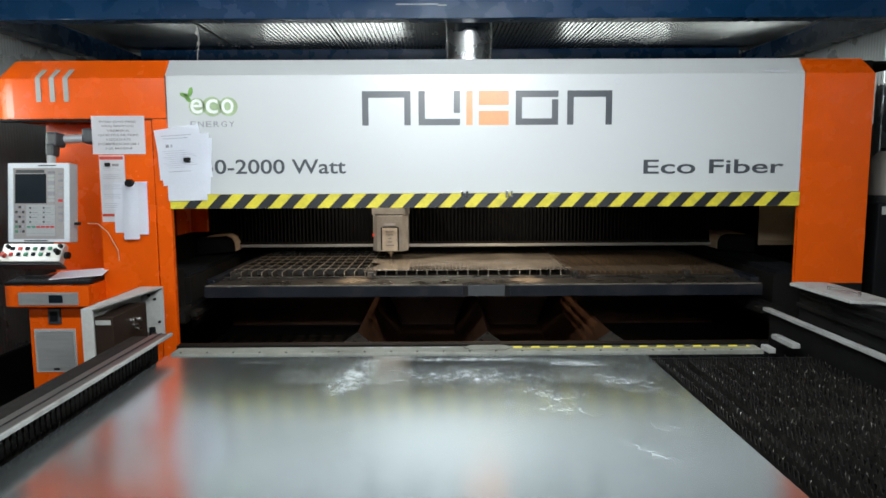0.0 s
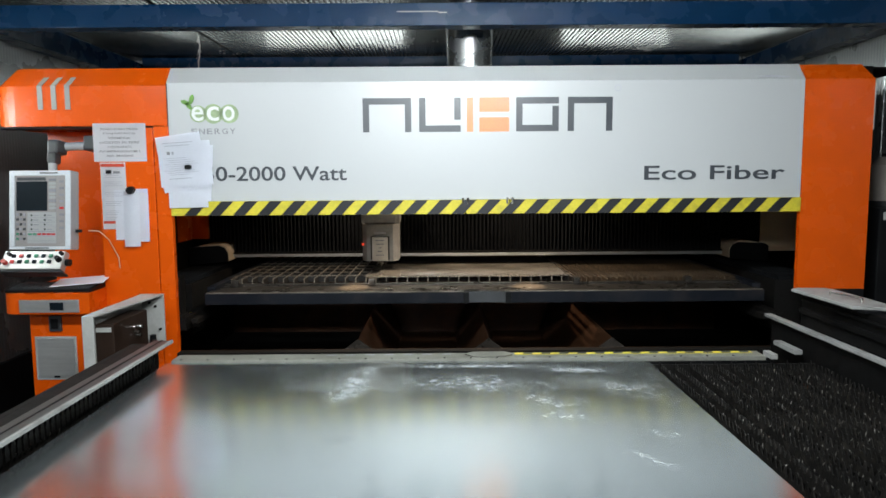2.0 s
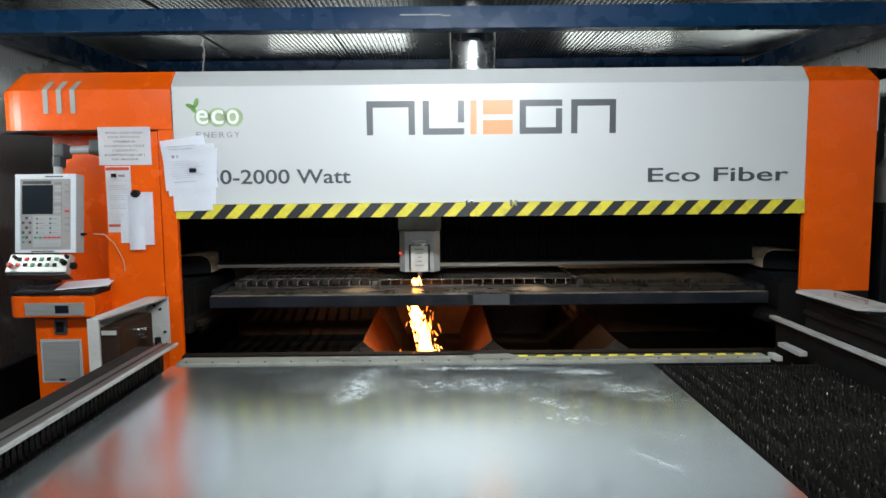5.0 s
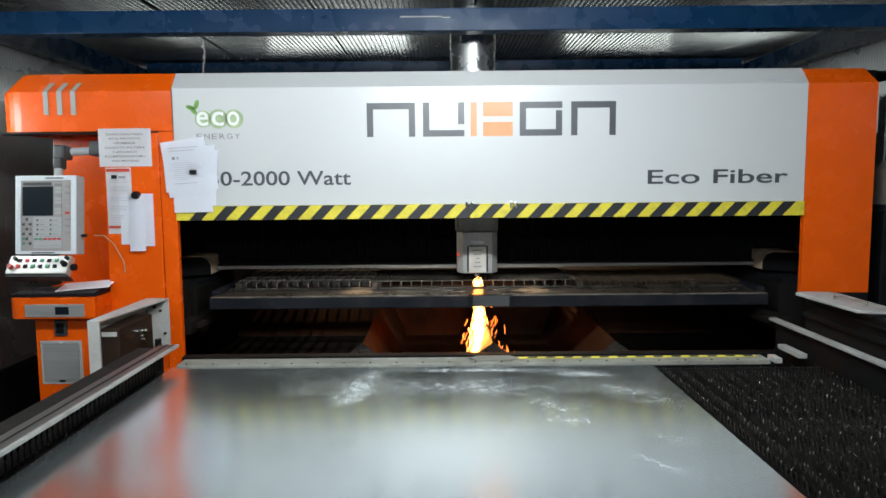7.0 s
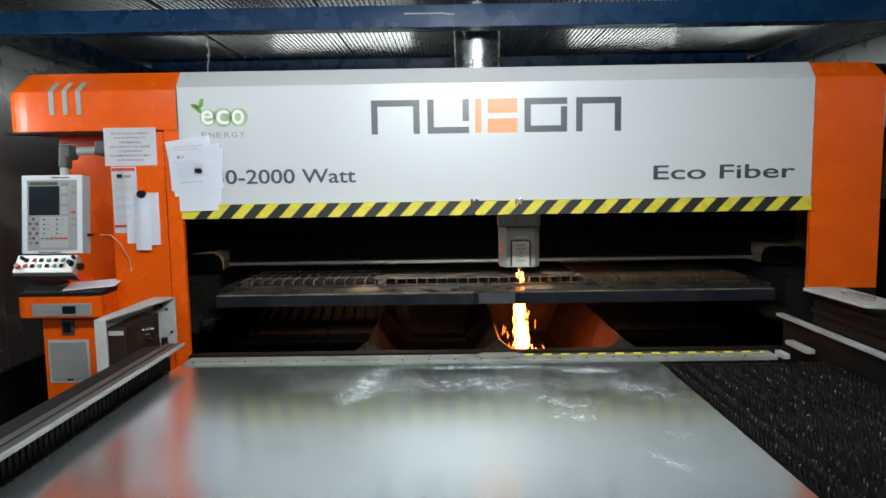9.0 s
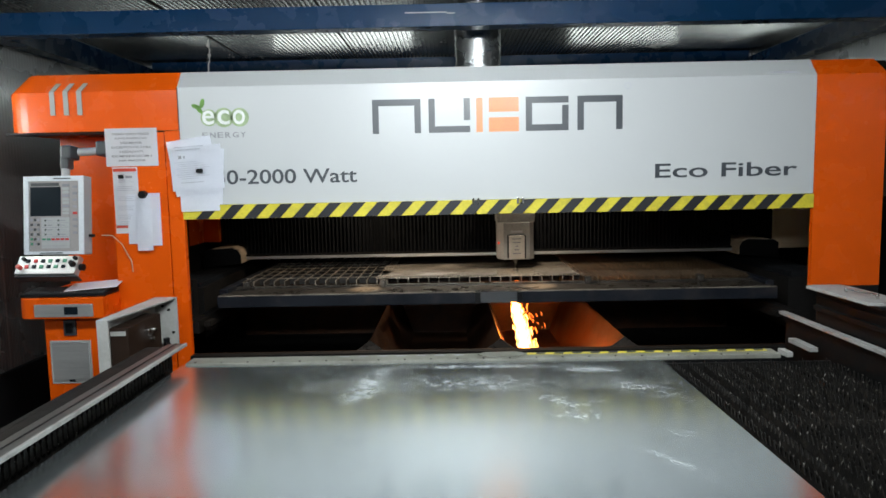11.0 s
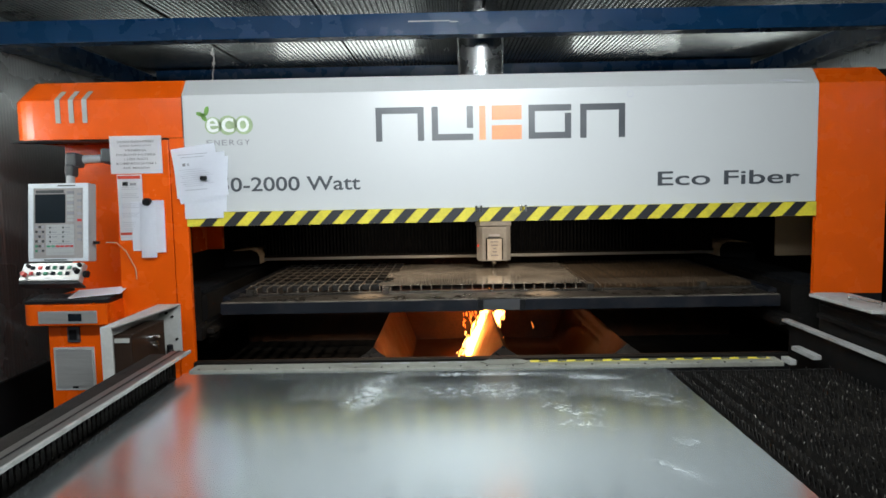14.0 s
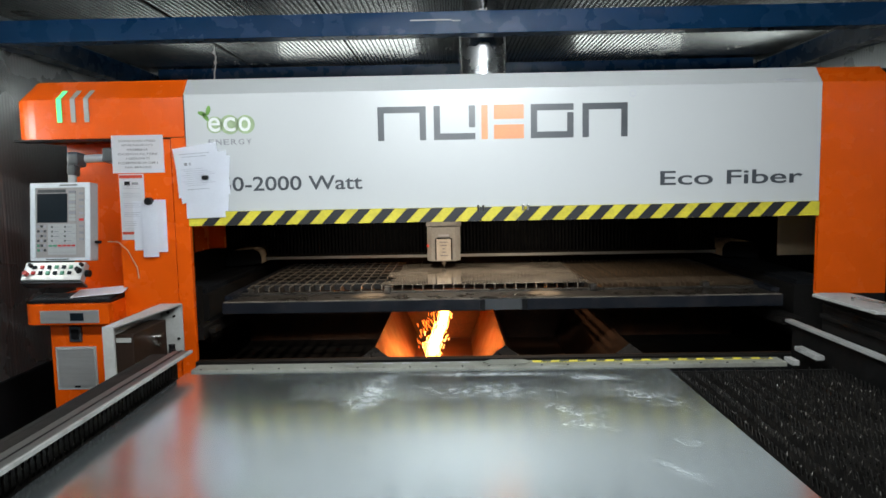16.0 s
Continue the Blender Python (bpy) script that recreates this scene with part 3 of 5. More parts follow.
    part("socket", boxes((-2.09, -2.025, -0.115, -0.099, 1.005, 1.09), bevel=0.004), GREY_PLASTIC, ped)
    part("socket_lid", boxes((-2.077, -2.038, -0.122, -0.114, 1.02, 1.075), bevel=0.004), BLACK, ped)
    hatch = part("hatch", boxes((-2.165, -1.965, -0.108, -0.099, 0.75, 0.965), bevel=0.003), METAL_PLATE, ped, "light grey metal hatch")
    part("rim", boxes((-2.175, -1.955, -0.106, -0.0985, 0.74, 0.749), (-2.175, -1.955, -0.106, -0.0985, 0.966, 0.976), (-2.175, -2.166, -0.106, -0.0985, 0.749, 0.966), (-1.964, -1.955, -0.106, -0.0985, 0.749, 0.966)), WHITE, hatch)
    part("latch", boxes((-2.080, -2.050, -0.112, -0.107, 0.752, 0.762)), BLACK, hatch)
    part("side_plate", boxes((-1.885, -1.862, -0.106, -0.099, 0.80, 0.97)), METAL_PLATE, ped)


build_columns()


def build_inside():
    part("inner_wall", boxes((-1.815, -1.79, 0.055, 2.1, 0.0, 2.29)), INNER_BLACK, machine, "near-black inner side wall")
    part("inner_wall", boxes((2.36, 2.38, 0.105, 0.76, 0.0, 2.40)), INNER_BLACK, machine)
    part("inner_wall", boxes((2.36, 2.64, 0.762, 0.78, 0.0, 2.40)), INNER_BLACK, machine)
    part("inner_wall", boxes((2.62, 2.64, 0.782, 2.078, 0.0, 2.40)), INNER_BLACK, machine)
    part("inner_roof", boxes((1.96, 2.63, 0.12, 2.07, 2.385, 2.398)), INNER_BLACK, machine)
    part("inner_wall", boxes((-1.81, 2.64, 2.08, 2.10, 0.0, 2.37)), INNER_BLACK, machine)
    part("inner_wall", boxes((2.30, 2.36, 0.105, 0.12, 0.0, 2.40)), INNER_BLACK, machine)
    part("beige_panel", boxes((2.32, 2.615, 1.20, 1.215, 1.266, 1.65), (2.32, 2.615, 1.19, 1.20, 1.293, 1.30), bevel=0.002), CREAM, machine, "cream sheet cover inside the machine")
    # base and sill
    part("base_front", boxes((-1.40, 1.955, -0.10, -0.07, 0.0, 0.826)), BLACK, machine)
    sill = part("sill", boxes((-1.43, 1.73, -0.160, -0.04, 0.828, 0.852), bevel=0.004), SILL, loading, "scuffed white sill with hazard tape")
    part("hazard_tape", boxes((0.40, 1.69, -0.088, -0.052, 0.852, 0.8532)), YELLOW, sill, "worn yellow and black hazard tape")
    for i in range(13):
        x = 0.445 + i * 0.098
        part("tape_dash", prism([(x, -0.085), (x + 0.050, -0.085), (x + 0.058, -0.055), (x + 0.008, -0.055)], "z", 0.8533, 0.8542), HAZ_BLACK, sill)
    for i in range(7):
        x = -0.62 + i * 0.104
        part("tape_piece", boxes((x, x + 0.052, -0.078, -0.062, 0.852, 0.8532)), INK, sill)
    part("plate", prism([(0.13, -0.09), (0.17, -0.045), (0.35, -0.045), (0.39, -0.09), (0.35, -0.14), (0.17, -0.14)], "z", 0.854, 0.860), SILL, sill)
    for i in range(22):
        part("bolt", rod(bmesh.new(), (-1.38 + i * 0.14, -0.148, 0.850), (-1.38 + i * 0.14, -0.148, 0.855), 0.006, seg=8), DARK, sill)
    part("rear_ledge", boxes((-1.444, 2.2, -0.038, 0.018, 0.80, 0.862)), DARK, machine)
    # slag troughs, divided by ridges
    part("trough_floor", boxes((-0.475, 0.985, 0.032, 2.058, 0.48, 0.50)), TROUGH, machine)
    # outer bays coloured near-black in place of the shade inside them
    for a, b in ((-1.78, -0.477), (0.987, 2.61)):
        part("trough_floor", boxes((a, b, 0.032, 2.058, 0.48, 0.50)), DARK, machine, "floor of the outer trough, darkened for shade")
    part("trough_front", boxes((-1.78, 2.36, 0.02, 0.03, 0.50, 0.86)), TROUGH, machine)
    part("trough_back", boxes((-1.78, 2.36, 2.06, 2.078, 0.501, 1.0)), TROUGH, machine)
    for x in (-0.475, 0.275, 0.985):
        part("ridge", prism([(x - 0.15, 0.501), (x, 0.888), (x + 0.15, 0.501)], "y", 0.15, 2.05), TROUGH, machine, "rusty roof-shaped divider between slag troughs")
        part("ridge_end", prism([(x - 0.12, 0.80), (x, 0.890), (x + 0.12, 0.80)], "y", 0.135, 0.149), LIP, machine, "grey end plate of the divider")
    for x in (-1.47, 1.93):
        s = 1 if x > 0 else -1
        part("pallet_rail", boxes((x - 0.03, x + 0.03, 0.1, 2.0, 0.955, 1.03), (x - 0.07 * s - 0.02, x - 0.07 * s + 0.02, 0.12, 0.22, 0.99, 1.02), bevel=0.004), DARK, machine, "dark steel pallet rail")
    # covers along both sides, under the gantry's ends
    for a, b in ((-1.78, -1.52), (2.05, 2.33)):
        bm = boxes((a, b, 0.42, 2.05, 0.86, 1.17))
        part("side_cover", bm, DARK, machine, "sooty bellows cover along the side")
        fold = mesh_of("bellows_fold", boxes((a + 0.02, b - 0.02, 0.0, 0.02, 1.171, 1.20)), BELLOWS)
        for i in range(48):
            part("bellows_fold", fold, BELLOWS, machine, at=pose(0, 0.43 + i * 0.033, 0))
    part("lamp_lens", boxes((-1.485, -1.46, 0.25, 0.27, 1.0, 1.03), bevel=0.003), YELLOW, machine)
    part("guide_bracket", boxes((-1.56, -1.40, 0.19, 0.28, 0.955, 0.975), (-1.54, -1.50, 0.2, 0.27, 0.975, 1.25), bevel=0.003), DARK, machine)


build_inside()
for wx in (-0.53, 0.54):
    wl = part("work_lamp", boxes((wx - 0.06, wx + 0.06, 0.031, 0.11, 2.04, 2.12), bevel=0.006), BLACK)
    tagged(wl, "small black work lamp behind the front cover", "lamp", "work lamps")
    wl = part("work_lamp", boxes((wx - 0.07, wx + 0.07, 0.92, 1.04, 2.29, 2.385), bevel=0.006), BLACK)
    tagged(wl, "small black work lamp under the machine roof", "lamp", "work lamps")

# ---- the gantry, which rides to and fro, and its cutting head ----
HEAD = [(0, -0.35, 1.397), (0.5, -0.354, 1.397), (1, -0.406, 1.21), (1.5, -0.404, 1.21), (2, -0.41, 1.21), (2.5, -0.477, 0.785), (3, -0.48, 0.767), (3.5, -0.478, 0.767), (4, -0.38, 0.771), (6.5, 0.113, 0.767), (7, 0.208, 0.767), (7.5, 0.31, 0.767), (8, 0.407, 0.767), (8.5, 0.453, 0.799), (9, 0.453, 0.881), (11.5, 0.454, 1.349), (12, 0.452, 1.452), (12.5, 0.462, 1.54), (13, 0.468, 1.631), (13.5, 0.416, 1.644), (14, 0.309, 1.644), (14.5, 0.215, 1.644), (15, 0.121, 1.644), (15.5, 0.015, 1.637), (16, -0.084, 1.644)]
gantry = empty("gantry", "black bellows-covered gantry carrying the laser cutting head", "gantry", at=pose(0, HEAD[0][2], 0))


def build_gantry():
    xa, xb = -1.50, 2.05
    part("bridge", boxes((xa, xb, 0.05, 0.30, 1.27, 1.80), bevel=0.006), BLACK, gantry)
    part("white_edge", boxes((xa - 0.01, xb + 0.01, -0.01, 0.04, 1.247, 1.268), bevel=0.003), METAL_PLATE, gantry, "bright lower edge strip")
    bm = bmesh.new()
    n = 260
    prev = None
    for i in range(n + 1):
        x = xa + (xb - xa) * i / n
        y = 0.0 if i % 2 else 0.028
        p = (bm.verts.new((x, y, 1.285)), bm.verts.new((x, y, 1.80)))
        if prev:
            bm.faces.new((prev[0], p[0], p[1], prev[1]))
        prev = p
    part("bellows", bm, BELLOWS, gantry, "black pleated bellows")
    for a, b in ((-1.775, xa - 0.002), (xb + 0.002, 2.345)):
        bm = bmesh.new()
        prev = None
        for i in range(23):
            x = a + (b - a) * i / 22
            p = (bm.verts.new((x, 0.0 if i % 2 else 0.028, 1.36)), bm.verts.new((x, 0.0 if i % 2 else 0.028, 1.80)))
            if prev:
                bm.faces.new((prev[0], p[0], p[1], prev[1]))
            prev = p
        part("side_bellows", bm, BELLOWS, gantry, "black pleated bellows beside the bridge")
    part("bottom_lip", boxes((xa, xb, -0.008, 0.03, 1.270, 1.284)), DARK, gantry)
    for x, s in ((xa, -1), (xb, 1)):
        prof = [(0, 1.23), (0, 1.29), (0.02 * s, 1.325), (0.06 * s, 1.343), (0.25 * s, 1.335), (0.28 * s, 1.315), (0.28 * s, 1.205)]
        part("end_cap", prism(prof, "y", -0.12, 0.30, bevel=0.004), BLACK, gantry, "rounded black end carriage", at=pose(x, 0, 0))
        prof = [(-0.004 * s, 1.235), (-0.004 * s, 1.292), (0.018 * s, 1.332), (0.06 * s, 1.352), (0.20 * s, 1.343), (0.20 * s, 1.338), (0.06 * s, 1.345), (0.02 * s, 1.326), (0.0, 1.289), (0.0, 1.235)]
        part("cap_cover", prism(prof, "y", -0.125, 0.28), BEIGE, gantry, "dusty beige cap cover", at=pose(x, 0, 0))
    # the head; its space has the nozzle tip on the z axis
    head = part("cutting_head", boxes((-0.132, 0.132, -0.03, 0.16, 1.50, 1.80), (-0.108, 0.108, -0.075, -0.029, 1.505, 1.80), bevel=0.006), HEAD_GREY, gantry, "grey box-shaped laser cutting head")
    part("lower_body", prism([(-0.125, -0.03), (-0.09, -0.085), (0.09, -0.085), (0.125, -0.03), (0.125, 0.14), (-0.125, 0.14)], "z", 1.245, 1.499, bevel=0.003), HEAD_GREY, head)
    part("front_frame", boxes((-0.064, 0.064, -0.090, -0.084, 1.255, 1.415), bevel=0.002), BLACK, head)
    part("label_plate", boxes((-0.054, 0.054, -0.098, -0.089, 1.25, 1.41), bevel=0.002), HEAD_PLATE, head, "cream plate with small dark print")
    for z, w in ((1.385, 0.06), (1.36, 0.05), (1.335, 0.022), (1.31, 0.03), (1.285, 0.055)):
        part("print_bar", boxes((-w / 2, w / 2, -0.0995, -0.0978, z, z + 0.007)), INK, head)
    part("print_bar", boxes((-0.04, 0.04, -0.087, -0.0845, 1.43, 1.445)), FAINT, head)
    part("bracket", boxes((-0.05, 0.05, -0.095, -0.085, 1.412, 1.424), bevel=0.002), CHROME, head)
    part("indicator", boxes((-0.127, -0.113, -0.050, -0.03, 1.350, 1.366)), RED_GLOW, head, "small red indicator")
    bm = bmesh.new()
    rod(bm, (0, 0, 1.247), (0, 0, 1.215), 0.022, 0.018)
    rod(bm, (0, 0, 1.215), (0, 0, 1.192), 0.013, 0.004)
    part("nozzle", bm, CHROME, head, "bright tapered nozzle", smooth=True)
    head.matrix_basis = pose(HEAD[0][1], -0.20, 0)
    return head


cutting_head = build_gantry()

# ---- pallets with their slats ----


def slat_mesh(length, tall, pitch, tooth, jag, seed, material=None):
    """One upright toothed slat along y, from y = 0, its teeth's tips at z = 0."""
    rnd = random.Random(seed)
    top = []
    y = 0.0
    while y < length - pitch * 0.5:
        d = rnd.uniform(0, jag)
        top += [(y, -tooth - rnd.uniform(0, jag)), (y + pitch * 0.38, -d), (y + pitch * 0.55, -d * rnd.random()), (y + pitch * 0.72, -tooth)]
        y += pitch
    bm = bmesh.new()
    for x in (-0.0018, 0.0018):
        for (ya, za), (yb, zb) in zip(top, top[1:]):
            bm.faces.new([bm.verts.new((x, ya, -tall)), bm.verts.new((x, yb, -tall)), bm.verts.new((x, yb, zb)), bm.verts.new((x, ya, za))])
    for (ya, za), (yb, zb) in zip(top, top[1:]):
        bm.faces.new([bm.verts.new(p) for p in ((-0.0018, ya, za), (0.0018, ya, za), (0.0018, yb, zb), (-0.0018, yb, zb))])
    bm.faces.new([bm.verts.new(p) for p in ((-0.0018, 0, -tall), (0.0018, 0, -tall), (0.0018, 0, -tooth), (-0.0018, 0, -tooth))])
    return mesh_of("slat", bm, material or SLAT)


def build_inner_pallet():
    th = empty("cutting_pallet", "dark steel cutting pallet with slat grid inside the machine", "pallet")
    part("front_beam", boxes((-1.40, 0.142, 0.30, 0.36, 1.064, 1.134), (0.412, 1.93, 0.30, 0.36, 1.064, 1.134), bevel=0.005), NAVY, th, "navy-black painted front beam")
    part("notch_plate", boxes((0.1435, 0.4105, 0.306, 0.358, 1.066, 1.132), bevel=0.003), GREY_PLASTIC, th, "grey plate set in the front beam")
    for x in (0.142, 0.392):
        part("notch_block", boxes((x - 0.004, x + 0.028, 0.283, 0.299, 1.066, 1.134), bevel=0.003), BLACK, th)
    part("front_lip", boxes((-1.38, 1.91, 0.302, 0.57, 1.1345, 1.1405), bevel=0.001), LIP, th, "worn dark steel lip")
    # thin paler strip that paints the highlight on the lip's front edge
    part("worn_edge", boxes((-1.39, 0.14, 0.2965, 0.3015, 1.1325, 1.1400), (0.414, 1.92, 0.2965, 0.3015, 1.1325, 1.1400)), SCALE_STEEL, th, "pale strip for the highlight along the front edge")
    part("inner_step", boxes((-1.36, 1.90, 0.535, 0.572, 1.1410, 1.1520), bevel=0.001), LIP, th)
    for x in (-1.39, 1.90):
        part("side_beam", boxes((x - 0.015, x + 0.035, 0.362, 1.98, 1.07, 1.165), bevel=0.004), NAVY, th)
    for x in (-1.28, -0.43, 0.85, 1.55):
        part("clip", boxes((x - 0.02, x + 0.02, 0.50, 0.56, 1.141, 1.185), (x - 0.014, x + 0.014, 0.49, 0.50, 1.15, 1.175), bevel=0.003), LIP, th)
    smooth = [slat_mesh(1.36, 0.042, 0.075, 0.003, 0.001, k, SLAT_SHADED) for k in range(3)]
    toothed = [slat_mesh(1.36, 0.042, 0.03, 0.018, 0.006, 9 + k, TOOTH) for k in range(3)]
    n = 50
    for i in range(32):
        part("slat", toothed[i % 3], TOOTH, th, at=pose(0.862 + i * 0.0326, 0.575, 1.182))
    # slats and bars coloured as shaded; pale caps paint the light on their tops
    for i in range(n):
        x = -1.32 + 3.2 * i / (n - 1)
        if x <= 0.84:
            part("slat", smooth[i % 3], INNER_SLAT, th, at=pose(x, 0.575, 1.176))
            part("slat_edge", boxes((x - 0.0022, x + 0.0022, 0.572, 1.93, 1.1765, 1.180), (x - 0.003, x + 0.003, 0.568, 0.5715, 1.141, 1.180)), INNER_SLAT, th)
    for k in range(8):
        y = 0.70 + k * 0.165
        part("cross_bar", boxes((-1.34, 0.86, y - 0.002, y + 0.002, 1.14, 1.176)), SLAT_SHADED, th)
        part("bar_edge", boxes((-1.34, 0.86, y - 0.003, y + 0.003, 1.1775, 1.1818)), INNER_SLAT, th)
    return th


build_inner_pallet()


def build_outer_pallet():
    th = loading
    x0, x1, ya, yb = -1.62, 2.42, -2.55, -0.180
    meshes = [slat_mesh(yb - ya, 0.07, 0.034, 0.030, 0.010, 20 + s) for s in range(5)]
    n = 56
    for i in range(n):
        x = x0 + 0.02 + (x1 - x0 - 0.04) * i / (n - 1)
        part("slat", meshes[i % 5], SLAT, th, at=pose(x, ya, 0.832 + 0.004 * math.sin(i * 2.7), 0, 0, 0.25 * math.sin(i * 1.7)))
    part("end_beam", boxes((x0, x1, yb + 0.001, yb + 0.014, 0.72, 0.815), bevel=0.002), DARK, th)
    part("end_beam", boxes((x0, x1, ya - 0.05, ya - 0.001, 0.70, 0.815), bevel=0.002), DARK, th)
    for x in (-1.1, -0.3, 0.5, 1.3, 2.0):
        part("bearer", boxes((x - 0.03, x + 0.03, ya, yb, 0.66, 0.755)), DARK, th)
    for k in range(5):
        y = ya + 0.2 + k * 0.45
        part("leg" if k in (0, 4) else "tray", boxes((x0 + 0.05, x1 - 0.05, y, y + 0.05, -0.59 if k in (0, 4) else 0.55, 0.66)), DARK, th)
    return th


build_outer_pallet()


def slag_bits():
    """Slivers added at each tooth for its bright edge and bits of slag: one small eight-sided splinter each."""
    rnd = random.Random(5)
    verts, faces = [], []
    for i in (0, 1, 2) + tuple(range(36, 56)):
        for k in range(66):
            if rnd.random() < 0.22:
                continue
            w = rnd.uniform(0.0011, 0.0019)
            if rnd.random() < 0.05:
                w *= 2.0
            m = pose(-1.60 + 4.0 * i / 55 + rnd.gauss(0, 0.003), -2.537 + 0.034 * k + rnd.gauss(0, 0.004), rnd.uniform(0.812, 0.832),
                     rnd.gauss(0, 16), rnd.gauss(0, 16), rnd.uniform(0, 180)) @ Matrix.Diagonal((w, w * 0.7, w * rnd.uniform(3.0, 7.0), 1))
            n = len(verts)
            verts += [m @ Vector(p) for p in ((1, 0, 0), (0, 1, 0), (-1, 0, 0), (0, -1, 0), (0, 0, 1), (0, 0, -1))]
            for j in range(4):
                faces += [(n + j, n + (j + 1) % 4, n + 4), (n + (j + 1) % 4, n + j, n + 5)]
    me = bpy.data.meshes.new("slag_bits")
    me.from_pydata(verts, [], faces)
    me.materials.append(BITS)
    ob = part("slag_bits", me, BITS, at=FORE)
    tagged(ob, "pale slivers added on the slat teeth for their bright edges and slag", "slag", kind="stuff")


slag_bits()


def sheet(name, x0, x1, y0, y1, z, material, label):
    bm = boxes((0, x1 - x0, 0, y1 - y0, 0, 0.003), bevel=0.0006)
    ob = part(name, bm, material, at=FORE @ pose(x0, y0, z))
    return tagged(ob, label, "metal sheet")


sheet("metal_sheet", -1.45, 1.09, -2.10, -0.168, 0.838, GALV, "dull zinc-grey metal sheet with chalky marks on the pallet")
WORK = mat("oily_cut_sheet", (0.62, 0.55, 0.46), 0.17, 0.8, vary=0.12, grain=0.05, scale=4, dirt=(0.14, 0.11, 0.08), dirt_amount=0.22, dirt_scale=5)


def work_sheet():
    pts = [(0.81, 0.58), (0.83, 1.83), (-0.40, 1.83), (-0.40, 1.25), (-0.47, 1.2), (-0.47, 0.95), (-0.40, 0.9), (-0.42, 0.75), (-0.48, 0.72), (-0.48, 0.58)]
    ob = part("work_sheet", prism(pts, "z", 1.183, 1.187), WORK)
    tagged(ob, "brownish steel sheet being cut on the pallet grid", "metal sheet")


work_sheet()

# ---- rails and guards beside the loading pallet ----


def build_left_rail():
    th = empty("guide_rail", "grey steel pallet guide rail with white edge", "rail", "guide rails", FORE)
    part("top", boxes((-1.545, -1.455, -3.2, -0.09, 0.930, 0.945), bevel=0.002), RAIL_TOP, th, "worn dark grey rail top")
    part("groove", boxes((-1.505, -1.498, -3.2, -0.09, 0.9455, 0.948)), BLACK, th)
    part("edge", boxes((-1.4545, -1.440, -3.2, -0.09, 0.933, 0.949), bevel=0.002), RAIL_EDGE, th, "scuffed white rail edge")
    part("web", boxes((-1.66, -1.63, -3.2, -0.09, 0.70, 0.929), (-1.629, -1.546, -3.2, -0.09, 0.915, 0.929)), DARK, th)
    tooth = mesh_of("comb_tooth", prism([(-0.011, 0.835), (-0.011, 0.88), (-0.004, 0.912), (0.004, 0.912), (0.011, 0.88), (0.011, 0.835)], "x", -1.506, -1.500), SLAT)
    for i in range(80):
        part("comb_tooth", tooth, SLAT, th, at=pose(0, -2.95 + i * 0.035, 0))
    for y in (-3.1, -1.7, -0.3):
        part("post", boxes((-1.66, -1.63, y, y + 0.06, -0.59, 0.699)), DARK, th)


build_left_rail()


def build_right_rail():
    th = empty("guide_rail", "white steel pallet guide rail under a black drive guard", "rail", "guide rails", FORE)
    part("edge", boxes((1.945, 1.985, -2.6, 0.32, 0.968, 0.986), bevel=0.003), RAIL_EDGE, th, "white rail edge")
    part("web", boxes((1.98, 2.02, -2.6, 0.30, 0.70, 0.966)), GUARD_BLACK, th)
    part("guard_body", boxes((1.99, 2.20, -1.9, 0.0, 0.987, 1.165), bevel=0.006), GUARD_BLACK, th, "black drive housing")
    part("guard_ridge", boxes((1.965, 1.989, -1.9, -0.02, 1.06, 1.085), (1.975, 1.989, -1.9, -0.02, 1.12, 1.135), bevel=0.003), GUARD_BLACK, th)
    bm = prism([(1.905, -0.05), (1.96, -0.02), (2.10, -0.03), (2.12, -0.1), (2.12, -1.9), (2.075, -1.9), (2.075, -0.66), (2.04, -0.60), (1.925, -0.56)], "z", 1.180, 1.196, bevel=0.003)
    part("cover_plate", bm, RAIL_EDGE, th, "white cover plate with handle")
    bm = bmesh.new()
    rod(bm, (1.985, -0.28, 1.215), (2.02, -0.48, 1.215), 0.006)
    rod(bm, (1.985, -0.28, 1.197), (1.985, -0.28, 1.217), 0.007)
    rod(bm, (2.02, -0.48, 1.197), (2.02, -0.48, 1.217), 0.007)
    part("handle", bm, CHROME, th, smooth=True)
    part("guard_web", boxes((1.96, 2.10, -0.60, -0.05, 1.166, 1.179)), BLACK, th)
    part("stop_block", boxes((1.735, 1.77, -0.205, -0.11, 0.845, 0.872), bevel=0.003), RAIL_EDGE, th)
    part("stop_block", boxes((1.895, 1.94, -0.13, 0.10, 0.85, 0.875), bevel=0.003), RAIL_EDGE, th)
    for y in (-2.5, -1.2, -0.2):
        part("post", boxes((2.03, 2.12, y, y + 0.08, -0.59, 0.986)), DARK, th)


build_right_rail()


